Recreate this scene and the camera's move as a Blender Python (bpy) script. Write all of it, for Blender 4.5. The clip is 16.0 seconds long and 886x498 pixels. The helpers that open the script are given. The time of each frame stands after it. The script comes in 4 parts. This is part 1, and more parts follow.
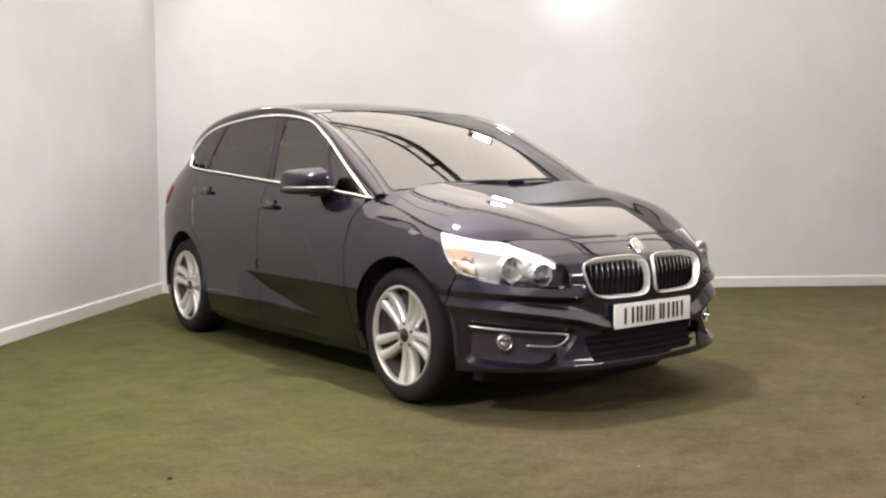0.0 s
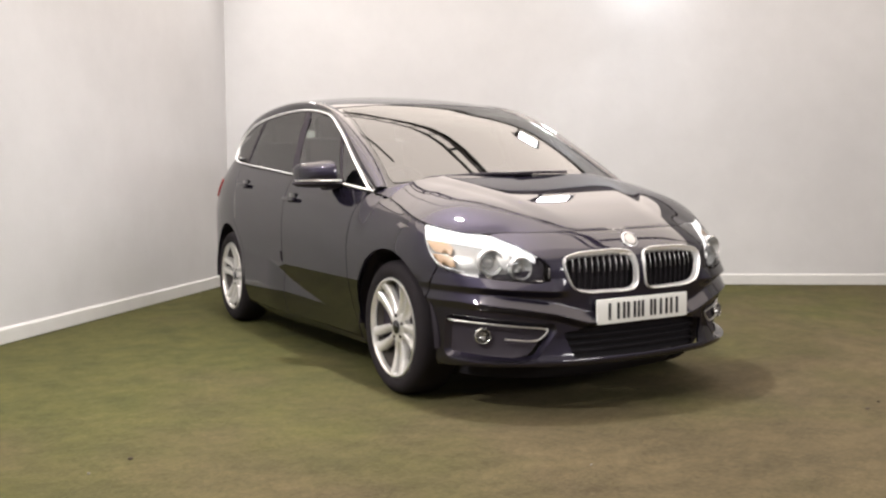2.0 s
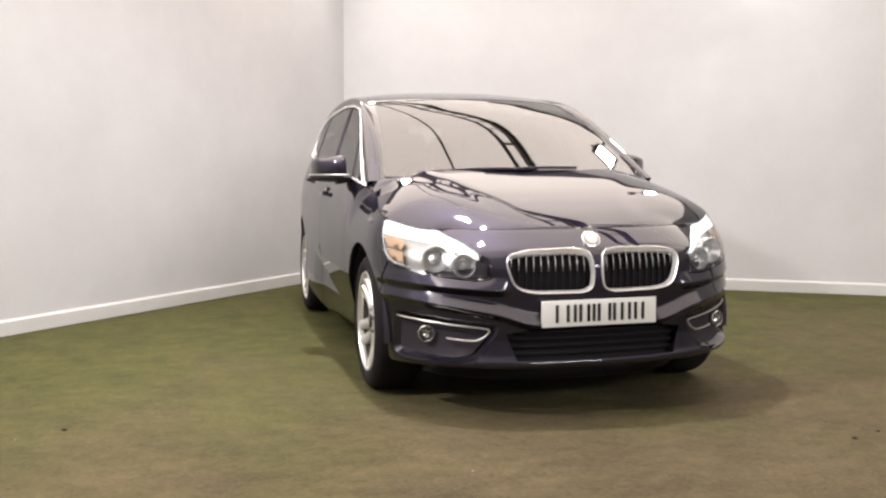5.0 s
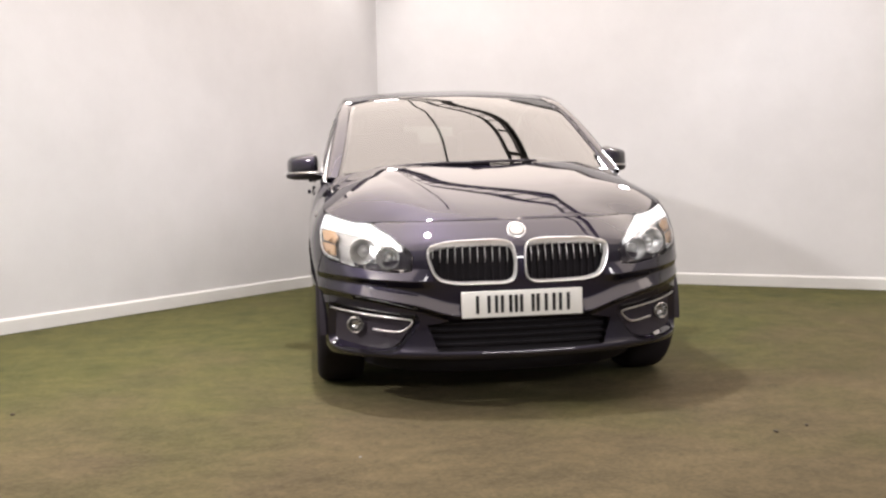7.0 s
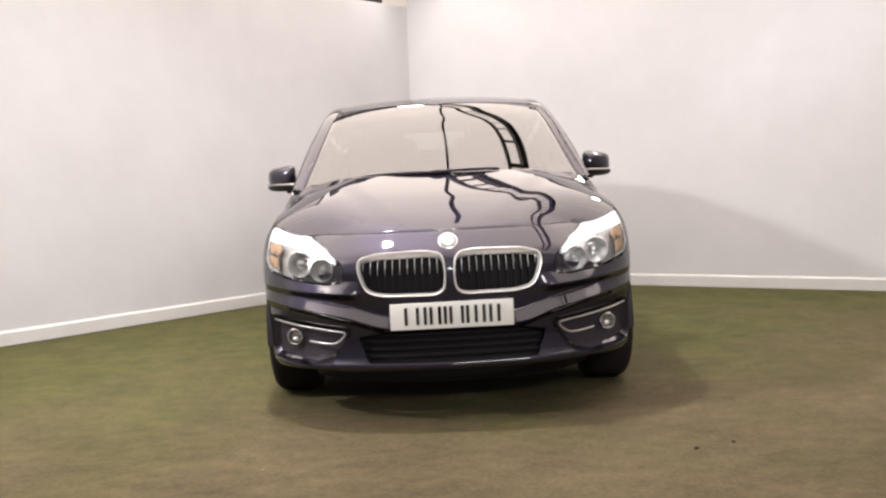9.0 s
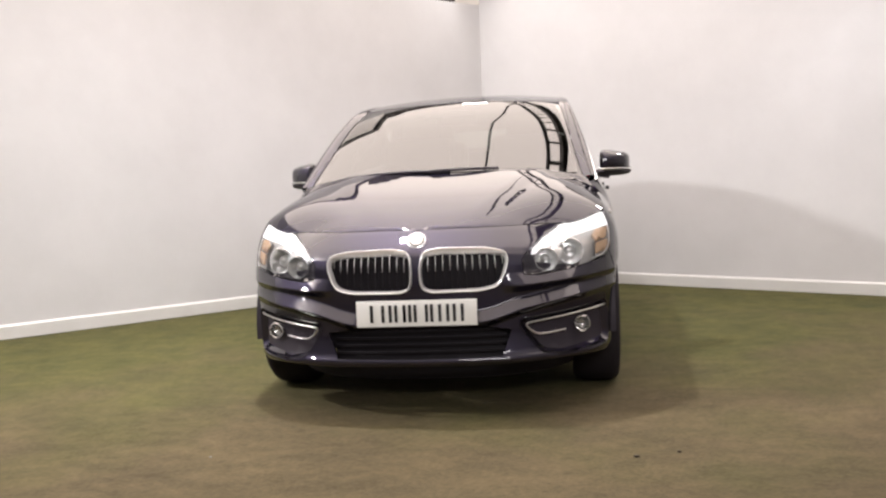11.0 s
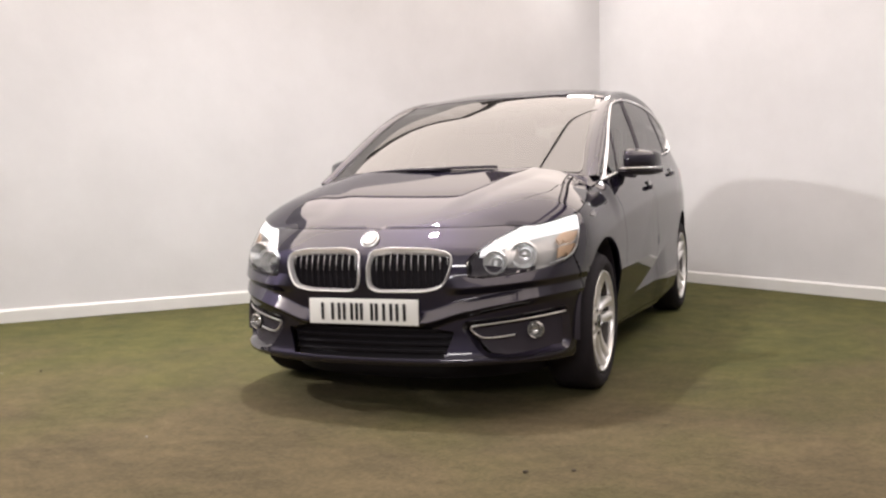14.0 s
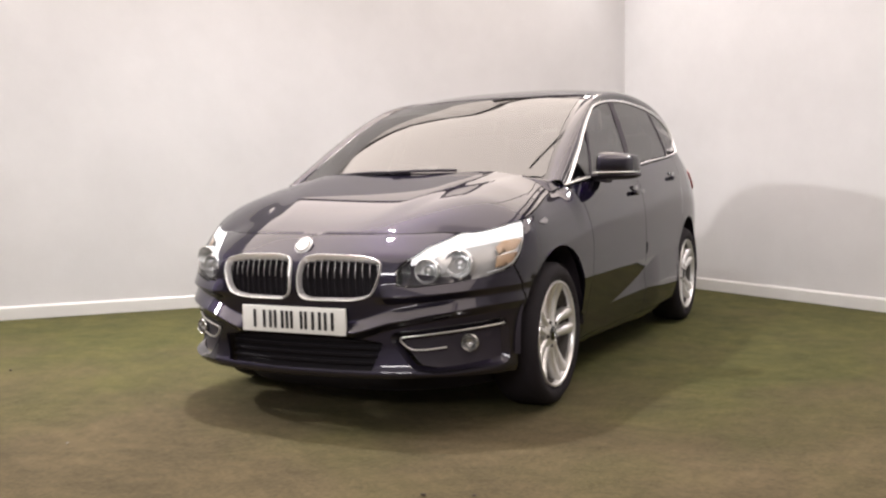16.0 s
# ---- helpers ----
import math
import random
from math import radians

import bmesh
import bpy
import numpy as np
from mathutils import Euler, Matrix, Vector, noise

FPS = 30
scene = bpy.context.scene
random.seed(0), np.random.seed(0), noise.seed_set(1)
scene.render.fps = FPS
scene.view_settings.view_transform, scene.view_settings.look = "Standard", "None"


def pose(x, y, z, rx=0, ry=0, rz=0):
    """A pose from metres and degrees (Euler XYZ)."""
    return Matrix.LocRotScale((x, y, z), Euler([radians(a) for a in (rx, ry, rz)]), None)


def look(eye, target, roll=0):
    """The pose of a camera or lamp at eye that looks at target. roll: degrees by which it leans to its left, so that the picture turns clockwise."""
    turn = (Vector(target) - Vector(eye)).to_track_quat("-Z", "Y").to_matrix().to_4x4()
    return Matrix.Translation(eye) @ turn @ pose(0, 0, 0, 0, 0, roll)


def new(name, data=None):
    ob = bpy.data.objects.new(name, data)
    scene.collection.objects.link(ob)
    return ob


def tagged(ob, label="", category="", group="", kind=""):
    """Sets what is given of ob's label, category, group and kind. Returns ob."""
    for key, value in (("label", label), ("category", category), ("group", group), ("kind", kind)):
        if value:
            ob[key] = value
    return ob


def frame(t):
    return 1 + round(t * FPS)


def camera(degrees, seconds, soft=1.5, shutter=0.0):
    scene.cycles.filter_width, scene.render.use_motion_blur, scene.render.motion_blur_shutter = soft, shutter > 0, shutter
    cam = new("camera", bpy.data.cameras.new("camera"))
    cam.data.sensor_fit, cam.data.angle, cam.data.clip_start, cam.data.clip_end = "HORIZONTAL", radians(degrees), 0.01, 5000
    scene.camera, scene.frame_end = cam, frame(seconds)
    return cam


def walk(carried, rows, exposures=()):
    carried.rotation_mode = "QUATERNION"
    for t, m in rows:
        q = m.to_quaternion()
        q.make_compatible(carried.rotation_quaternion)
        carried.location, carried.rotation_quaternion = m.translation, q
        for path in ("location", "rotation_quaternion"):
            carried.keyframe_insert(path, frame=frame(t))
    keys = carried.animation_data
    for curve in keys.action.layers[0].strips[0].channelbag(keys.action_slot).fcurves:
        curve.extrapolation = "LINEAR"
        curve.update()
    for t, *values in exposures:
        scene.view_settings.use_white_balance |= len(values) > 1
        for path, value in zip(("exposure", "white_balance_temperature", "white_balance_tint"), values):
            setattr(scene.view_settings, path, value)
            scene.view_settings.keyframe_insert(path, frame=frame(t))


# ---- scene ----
cam = camera(49.9, 16.0, soft=2.4)
PATH = [
    (0, (-3.417, -5.086, 1.086), (-2.222, -3.490, 0.935), -0.0),
    (0.5, (-3.293, -5.196, 1.091), (-2.100, -3.598, 0.932), -0.4),
    (1, (-3.135, -5.341, 1.084), (-2.063, -3.658, 0.953), 0.3),
    (1.5, (-3.007, -5.421, 1.064), (-2.016, -3.688, 0.940), -0.3),
    (2, (-2.858, -5.454, 1.079), (-1.893, -3.709, 0.916), -0.2),
    (2.5, (-2.723, -5.479, 1.062), (-1.799, -3.713, 0.901), -0.2),
    (3, (-2.507, -5.587, 1.088), (-1.680, -3.774, 0.921), -0.3),
    (3.5, (-2.316, -5.665, 1.059), (-1.562, -3.818, 0.908), -0.3),
    (4, (-2.107, -5.699, 1.081), (-1.422, -3.827, 0.918), -0.2),
    (6.5, (-1.017, -6.089, 1.009), (-0.739, -4.114, 0.858), -0.3),
    (7, (-0.851, -6.077, 1.005), (-0.593, -4.100, 0.850), -1.0),
    (7.5, (-0.676, -6.081, 1.026), (-0.490, -4.097, 0.857), -1.0),
    (8, (-0.452, -6.129, 1.040), (-0.316, -4.142, 0.866), -1.9),
    (8.5, (-0.251, -6.172, 1.019), (-0.163, -4.180, 0.871), -1.8),
    (9, (-0.085, -6.127, 1.039), (-0.058, -4.133, 0.888), -2.3),
    (9.5, (0.089, -6.135, 1.032), (0.056, -4.140, 0.892), -2.6),
    (12, (1.069, -6.076, 1.031), (0.637, -4.129, 0.875), -1.9),
    (12.5, (1.257, -5.987, 1.021), (0.771, -4.053, 0.870), -2.1),
    (13, (1.428, -5.911, 1.024), (0.901, -3.988, 0.865), -2.0),
    (13.5, (1.656, -5.858, 1.037), (1.005, -3.974, 0.872), -2.0),
    (14, (1.834, -5.805, 1.056), (1.093, -3.955, 0.893), -1.3),
    (14.5, (1.965, -5.664, 1.033), (1.193, -3.826, 0.874), -1.4),
    (15, (2.029, -5.578, 1.060), (1.263, -3.738, 0.888), -1.9),
    (15.5, (2.173, -5.480, 1.041), (1.314, -3.680, 0.888), -2.1),
    (16, (2.327, -5.395, 1.067), (1.432, -3.614, 0.905), -0.9),
]
walk(cam, [(t, look(eye, target, roll)) for t, eye, target, roll in PATH],
     [(0, 0.05, 6500, 11), (0.5, 0.14, 6500, 11), (1, -0.13, 6500, 11), (1.5, -0.14, 6500, 11), (2, 0.08, 6500, 12), (3.5, 0.1, 6500, 13), (8.5, 0.18, 6500, 15), (9.5, 0.12, 6500, 15), (12.5, 0.13, 6500, 15), (16, 0.11, 6500, 15)])

# ---- world, light and exposure ----
world = bpy.data.worlds.new("world")
world.use_nodes = True
world.node_tree.nodes["Background"].inputs[0].default_value = (0.9, 0.93, 1.0, 1)
world.node_tree.nodes["Background"].inputs[1].default_value = 0.15
scene.world = world
scene.view_settings.exposure = 0.0


def area_lamp(name, eye, target, sx, sy, watts, colour, spread=180):
    data = bpy.data.lights.new(name, "AREA")
    data.shape, data.size, data.size_y, data.energy, data.color = "RECTANGLE", sx, sy, watts, colour
    data.spread = radians(spread)
    ob = new(name, data)
    ob.matrix_world = look(eye, target)
    return ob


WARM, COOL = (1.0, 0.985, 0.95), (0.94, 0.97, 1.0)
area_lamp("flood_light", (-5.4, -3.2, 4.3), (5.0, -0.6, 0.9), 0.4, 0.3, 290, WARM)
# Wide fill lamp added behind the camera to lift walls and car front.
area_lamp("flood_light", (2.2, -10.6, 4.0), (-0.8, 2.5, 1.6), 4.2, 1.0, 74, WARM, 80)
area_lamp("roof_light", (-0.85, -1.1, 4.5), (-0.8, -1.1, 0.0), 0.18, 0.15, 80, WARM, 112)
area_lamp("wall_light", (2.38, 1.22, 2.98), (1.7, -0.6, 0.9), 0.24, 0.22, 26, COOL)
area_lamp("wall_wash_light", (2.92, 1.20, 3.02), (3.12, 1.52, 2.66), 0.22, 0.12, 3, COOL)
area_lamp("corner_light", (-0.28, 3.30, 3.0), (0.0, 0.6, 1.3), 0.3, 0.14, 4, WARM)

# ---- materials ----


def material(name, colour, rough=0.5, metal=0.0, coat=0.0, spec=0.5, grain=0.0, scale=30.0, bump=0.0, bump_scale=80.0, tint=None):
    """A principled material with noise in its colour and relief."""
    m = bpy.data.materials.new(name)
    m.use_nodes = True
    nt = m.node_tree
    b = nt.nodes["Principled BSDF"]
    b.inputs["Base Color"].default_value = (*colour, 1)
    b.inputs["Roughness"].default_value = rough
    b.inputs["Metallic"].default_value = metal
    b.inputs["Coat Weight"].default_value = coat
    b.inputs["Coat Roughness"].default_value = 0.02
    b.inputs["Specular IOR Level"].default_value = spec
    tc = nt.nodes.new("ShaderNodeTexCoord")
    if grain:
        n1 = nt.nodes.new("ShaderNodeTexNoise")
        n1.inputs["Scale"].default_value, n1.inputs["Detail"].default_value = scale, 6
        nt.links.new(tc.outputs["Object"], n1.inputs["Vector"])
        mix = nt.nodes.new("ShaderNodeMix")
        mix.data_type = "RGBA"
        other = tint or tuple(c * 0.6 for c in colour)
        mix.inputs[6].default_value, mix.inputs[7].default_value = (*colour, 1), (*other, 1)
        mul = nt.nodes.new("ShaderNodeMath")
        mul.operation, mul.inputs[1].default_value = "MULTIPLY", grain
        nt.links.new(n1.outputs["Fac"], mul.inputs[0])
        nt.links.new(mul.outputs[0], mix.inputs[0])
        nt.links.new(mix.outputs[2], b.inputs["Base Color"])
    if bump:
        n2 = nt.nodes.new("ShaderNodeTexNoise")
        n2.inputs["Scale"].default_value, n2.inputs["Detail"].default_value = bump_scale, 4
        nt.links.new(tc.outputs["Object"], n2.inputs["Vector"])
        bp = nt.nodes.new("ShaderNodeBump")
        bp.inputs["Strength"].default_value, bp.inputs["Distance"].default_value = bump, 0.01
        nt.links.new(n2.outputs["Fac"], bp.inputs["Height"])
        nt.links.new(bp.outputs[0], b.inputs["Normal"])
    return m


def glass(name, tint, ior=1.6, rough=0.0):
    """A thin pane: it lets tinted light through and mirrors by Fresnel."""
    m = bpy.data.materials.new(name)
    m.use_nodes = True
    nt = m.node_tree
    nt.nodes.clear()
    out, mix = nt.nodes.new("ShaderNodeOutputMaterial"), nt.nodes.new("ShaderNodeMixShader")
    tr, gl, fr = nt.nodes.new("ShaderNodeBsdfTransparent"), nt.nodes.new("ShaderNodeBsdfGlossy"), nt.nodes.new("ShaderNodeFresnel")
    tr.inputs[0].default_value, gl.inputs["Roughness"].default_value, fr.inputs["IOR"].default_value = (*tint, 1), rough, ior
    nt.links.new(fr.outputs[0], mix.inputs[0])
    nt.links.new(tr.outputs[0], mix.inputs[1])
    nt.links.new(gl.outputs[0], mix.inputs[2])
    nt.links.new(mix.outputs[0], out.inputs[0])
    return m


PAINT = material("dark_blue_paint", (0.0190, 0.0165, 0.0290), 0.50, 0.92, 1.0, spec=0.0, grain=0.5, scale=900, tint=(0.026, 0.0225, 0.039))
PAINT.node_tree.nodes["Principled BSDF"].inputs["Coat IOR"].default_value = 1.6
PAINT.node_tree.nodes["Principled BSDF"].inputs["Specular Tint"].default_value = (0.12, 0.11, 0.13, 1)
BLACK = material("black_plastic", (0.027, 0.022, 0.030), 0.55, spec=0.25, bump=0.1, bump_scale=500)
GLOSSBLACK = material("gloss_black", (0.006, 0.006, 0.007), 0.08, coat=0.5)
CHROME = material("chrome", (0.96, 0.96, 0.97), 0.22, 0.62)
DULL = material("dull_metal_edge", (0.30, 0.29, 0.29), 0.3, 1.0)
SATIN = material("satin_aluminium", (0.68, 0.68, 0.68), 0.3, 1.0)
ALLOY = material("silver_alloy", (0.74, 0.73, 0.72), 0.3, 0.65, 0.2, grain=0.25, scale=60)
RUBBER = material("tyre_rubber", (0.019, 0.016, 0.019), 0.8, spec=0.15, grain=0.5, scale=40, bump=0.2, bump_scale=300)
PLATE = material("white_plate", (0.80, 0.80, 0.78), 0.25)
GRILLEBLACK = material("grille_black", (0.012, 0.0105, 0.013), 0.6, spec=0.12, bump=0.1, bump_scale=500)
INK = material("black_ink", (0.012, 0.012, 0.014), 0.4)
SCREEN = glass("coated_windscreen_glass", (0.19, 0.21, 0.195), 2.45)
CLEAR = glass("clear_lens", (0.95, 0.96, 0.97), 1.38)
SIDEGLASS = glass("side_glass", (0.74, 0.80, 0.76), 2.35)
PRIVACY = glass("privacy_glass", (0.25, 0.24, 0.23), 1.95)
AMBER = material("amber_lens", (0.62, 0.42, 0.27), 0.25, spec=0.6)
RED = material("red_lens", (0.45, 0.015, 0.015), 0.15, coat=0.6)
REFLECTOR = material("lamp_reflector", (0.95, 0.95, 0.95), 0.22, 0.72)
SIDEREF = material("side_reflector", (0.50, 0.49, 0.48), 0.2, 0.85)
BOWL = material("smoked_lamp_trim", (0.45, 0.44, 0.43), 0.28, 0.35)
WHITELENS = material("white_edge_strip", (0.92, 0.93, 0.94), 0.25, coat=0.6)
# Emission added so that the white brow strip stays fully bright.
BROW = material("glow_brow_strip", (0.92, 0.92, 0.92), 0.3)
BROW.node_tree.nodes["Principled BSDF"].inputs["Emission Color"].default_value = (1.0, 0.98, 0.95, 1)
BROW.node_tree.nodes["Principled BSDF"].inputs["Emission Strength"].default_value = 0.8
FINEDGE = material("fin_metal_edge", (0.36, 0.355, 0.35), 0.3, 1.0)
CABIN = material("dark_cabin_trim", (0.03, 0.028, 0.028), 0.7, grain=0.4, scale=40)
LEATHER = material("dark_leather", (0.022, 0.02, 0.02), 0.5, grain=0.4, scale=60, bump=0.15, bump_scale=200)
WALLMAT = material("white_wall", (0.60, 0.60, 0.61), 0.55, grain=0.8, scale=1.1, bump=0.06, bump_scale=25, tint=(0.47, 0.47, 0.478))
_wn = WALLMAT.node_tree
_big, _mul = _wn.nodes.new("ShaderNodeTexNoise"), _wn.nodes.new("ShaderNodeMix")
_big.inputs["Scale"].default_value, _big.inputs["Detail"].default_value, _big.inputs["Roughness"].default_value = 3.2, 7, 0.68
_rng = _wn.nodes.new("ShaderNodeMapRange")
for _k, _v in enumerate((0.3, 0.75, 0.965, 1.03)):
    _rng.inputs[_k + 1].default_value = _v
_mul.data_type, _mul.blend_type, _mul.inputs[0].default_value = "RGBA", "MULTIPLY", 1.0
_base = _wn.nodes["Principled BSDF"].inputs["Base Color"]
_wn.links.new(_wn.nodes["Texture Coordinate"].outputs["Object"], _big.inputs["Vector"])
_wn.links.new(_big.outputs["Fac"], _rng.inputs[0])
_wn.links.new(_base.links[0].from_socket, _mul.inputs[6])
_wn.links.new(_rng.outputs[0], _mul.inputs[7])
_wn.links.new(_mul.outputs[2], _base)
SKIRTMAT = material("white_skirting", (0.62, 0.62, 0.61), 0.45, grain=0.3, scale=6)


def turf_material():
    """Short artificial grass: green by the walls, trodden brown where cars drive in."""
    m = bpy.data.materials.new("worn_green_turf")
    m.use_nodes = True
    nt = m.node_tree
    b = nt.nodes["Principled BSDF"]
    b.inputs["Roughness"].default_value, b.inputs["Specular IOR Level"].default_value = 0.95, 0.12
    tc = nt.nodes.new("ShaderNodeTexCoord")

    def noise_node(scale, detail, rough=0.55):
        n = nt.nodes.new("ShaderNodeTexNoise")
        n.inputs["Scale"].default_value, n.inputs["Detail"].default_value, n.inputs["Roughness"].default_value = scale, detail, rough
        nt.links.new(tc.outputs["Object"], n.inputs["Vector"])
        return n.outputs["Fac"]

    def mth(op, a, v):
        n = nt.nodes.new("ShaderNodeMath")
        n.operation = op
        nt.links.new(a, n.inputs[0])
        if isinstance(v, float):
            n.inputs[1].default_value = v
        else:
            nt.links.new(v, n.inputs[1])
        return n.outputs[0]

    def span(a, lo, hi, lo2=0.0, hi2=1.0):
        n = nt.nodes.new("ShaderNodeMapRange")
        nt.links.new(a, n.inputs[0])
        for k, v in enumerate((lo, hi, lo2, hi2)):
            n.inputs[k + 1].default_value = v
        return n.outputs[0]

    def mix(f, a, c):
        n = nt.nodes.new("ShaderNodeMix")
        n.data_type = "RGBA"
        nt.links.new(f, n.inputs[0])
        for k, v in ((6, a), (7, c)):
            if isinstance(v, tuple):
                n.inputs[k].default_value = (*v, 1)
            else:
                nt.links.new(v, n.inputs[k])
        return n.outputs[2]

    sep = nt.nodes.new("ShaderNodeSeparateXYZ")
    nt.links.new(tc.outputs["Object"], sep.inputs[0])
    side = mth("ADD", sep.outputs[1], mth("MULTIPLY", sep.outputs[0], -0.35))
    side = mth("ADD", span(side, -3.6, 0.6), mth("MULTIPLY", mth("SUBTRACT", noise_node(0.9, 5), 0.5), 2.0))
    worn = mix(span(noise_node(2.2, 6, 0.65), 0.3, 0.7), (0.105, 0.083, 0.046), (0.067, 0.054, 0.031))
    green = mix(span(noise_node(3.0, 6, 0.6), 0.3, 0.7), (0.083, 0.080, 0.029), (0.052, 0.053, 0.021))
    base = mix(span(side, 0.15, 0.85), worn, green)
    tuft = mix(span(noise_node(9.0, 5, 0.62), 0.30, 0.70), (0.12, 0.12, 0.12), (0.86, 0.86, 0.86))
    clump = nt.nodes.new("ShaderNodeMix")
    clump.data_type, clump.blend_type = "RGBA", "SOFT_LIGHT"
    clump.inputs[0].default_value = 0.24
    nt.links.new(base, clump.inputs[6])
    nt.links.new(tuft, clump.inputs[7])
    base = clump.outputs[2]
    fine = mix(span(noise_node(60.0, 4, 0.7), 0.35, 0.68), (0.0, 0.0, 0.0), (1.0, 1.0, 1.0))
    blend = nt.nodes.new("ShaderNodeMix")
    blend.data_type, blend.blend_type = "RGBA", "SOFT_LIGHT"
    blend.inputs[0].default_value = 0.2
    nt.links.new(base, blend.inputs[6])
    nt.links.new(fine, blend.inputs[7])
    nt.links.new(blend.outputs[2], b.inputs["Base Color"])
    hgt = mth("ADD", mth("MULTIPLY", noise_node(160.0, 3, 0.7), 0.6), noise_node(24.0, 4))
    bp = nt.nodes.new("ShaderNodeBump")
    bp.inputs["Strength"].default_value, bp.inputs["Distance"].default_value = 0.32, 0.012
    nt.links.new(hgt, bp.inputs["Height"])
    nt.links.new(bp.outputs[0], b.inputs["Normal"])
    return m


TURF = turf_material()
# Glow added to the out-of-view roof, for booth light and car reflections.
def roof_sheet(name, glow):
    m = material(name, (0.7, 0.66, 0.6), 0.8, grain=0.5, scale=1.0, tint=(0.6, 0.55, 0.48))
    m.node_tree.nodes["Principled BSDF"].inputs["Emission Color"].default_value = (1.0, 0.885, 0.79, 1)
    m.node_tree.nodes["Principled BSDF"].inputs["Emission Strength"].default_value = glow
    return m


# Zones differ in added glow to suit bonnet, windscreen and wall brightness.
CEIL, CEIL_MID = roof_sheet("rear_roof_glow", 2.6), roof_sheet("middle_roof_glow", 2.85)
CEIL_NEAR = roof_sheet("dim_roof_glow", 1.6)
# The lining too gets a faint emission as extra front and side light.
LINING = material("pale_glow_lining", (0.7, 0.67, 0.63), 0.8, grain=0.5, scale=1.0)
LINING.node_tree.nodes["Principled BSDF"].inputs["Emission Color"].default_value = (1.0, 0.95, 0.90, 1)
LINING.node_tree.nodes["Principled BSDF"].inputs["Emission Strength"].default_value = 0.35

STEEL = material("dark_steel", (0.05, 0.042, 0.038), 0.6, grain=0.5, scale=8)
SHELL = material("pale_hall_wall", (0.58, 0.56, 0.54), 0.8, grain=0.5, scale=1.0)
GREYSHELL = material("grey_hall_wall", (0.55, 0.53, 0.51), 0.8, grain=0.5, scale=1.0)

# ---- mesh helpers ----


def pchip(xs, ys):
    """A monotone smooth curve through points: y of x."""
    xs, ys = np.array(xs, float), np.array(ys, float)
    hs = np.diff(xs)
    ds = np.diff(ys) / hs
    m = np.zeros(len(xs))
    m[0], m[-1] = ds[0], ds[-1]
    for i in range(1, len(xs) - 1):
        if ds[i - 1] * ds[i] > 0:
            w1, w2 = 2 * hs[i] + hs[i - 1], hs[i] + 2 * hs[i - 1]
            m[i] = (w1 + w2) / (w1 / ds[i - 1] + w2 / ds[i])

    def value(x):
        x = np.clip(np.asarray(x, float), xs[0], xs[-1])
        i = np.clip(np.searchsorted(xs, x) - 1, 0, len(xs) - 2)
        h = hs[i]
        t = (x - xs[i]) / h
        return ys[i] * (1 + 2 * t) * (1 - t) ** 2 + m[i] * h * t * (1 - t) ** 2 + ys[i + 1] * t * t * (3 - 2 * t) + m[i + 1] * h * t * t * (t - 1)
    return value


def natural(xs, ys):
    """A natural cubic spline through points: y of x."""
    xs, ys = np.array(xs, float), np.array(ys, float)
    n, h = len(xs), np.diff(xs)
    a, r = np.eye(n), np.zeros(n)
    for i in range(1, n - 1):
        a[i, i - 1], a[i, i], a[i, i + 1] = h[i - 1], 2 * (h[i - 1] + h[i]), h[i]
        r[i] = 6 * ((ys[i + 1] - ys[i]) / h[i] - (ys[i] - ys[i - 1]) / h[i - 1])
    k = np.linalg.solve(a, r)

    def value(x):
        x = np.clip(np.asarray(x, float), xs[0], xs[-1])
        i = np.clip(np.searchsorted(xs, x) - 1, 0, n - 2)
        hh, l, u = h[i], xs[i + 1] - x, x - xs[i]
        return k[i] * l ** 3 / (6 * hh) + k[i + 1] * u ** 3 / (6 * hh) + (ys[i] / hh - k[i] * hh / 6) * l + (ys[i + 1] / hh - k[i + 1] * hh / 6) * u
    return value


def spline(points):
    """A smooth curve through points of any dimension, over 0 to 1 by chord length."""
    p = np.array(points, float)
    t = np.concatenate([[0], np.cumsum(np.linalg.norm(np.diff(p, axis=0), axis=1))])
    t /= t[-1]
    fs = [natural(t, p[:, i]) for i in range(p.shape[1])]
    return lambda q: np.stack([f(q) for f in fs], -1)


def step01(a, b, x):
    t = np.clip((np.asarray(x, float) - a) / (b - a), 0, 1)
    return t * t * (3 - 2 * t)


def rounded(points, r, n=5, closed=True):
    """The polygon with its corners rounded by about r."""
    out, count = [], len(points)
    for i in range(count):
        p = np.array(points[i], float)
        if not closed and i in (0, count - 1):
            out.append(tuple(p))
            continue
        a, b = np.array(points[i - 1], float) - p, np.array(points[(i + 1) % count], float) - p
        la, lb = np.linalg.norm(a), np.linalg.norm(b)
        pa, pb = p + a / la * min(r, la * 0.45), p + b / lb * min(r, lb * 0.45)
        for k in range(n + 1):
            t = k / n
            out.append(tuple((1 - t) ** 2 * pa + 2 * t * (1 - t) * p + t * t * pb))
    return out


def dense(poly, step, closed=True):
    out, count = [], len(poly)
    for i in range(count if closed else count - 1):
        a, b = np.array(poly[i], float), np.array(poly[(i + 1) % count], float)
        n = max(1, int(math.ceil(np.linalg.norm(b - a) / step)))
        out += [tuple(a + (b - a) * k / n) for k in range(n)]
    if not closed:
        out.append(tuple(poly[-1]))
    return out


def signed(poly):
    p = np.array(poly)
    q = np.roll(p, -1, 0)
    return float(np.sum(p[:, 0] * q[:, 1] - q[:, 0] * p[:, 1]) / 2)


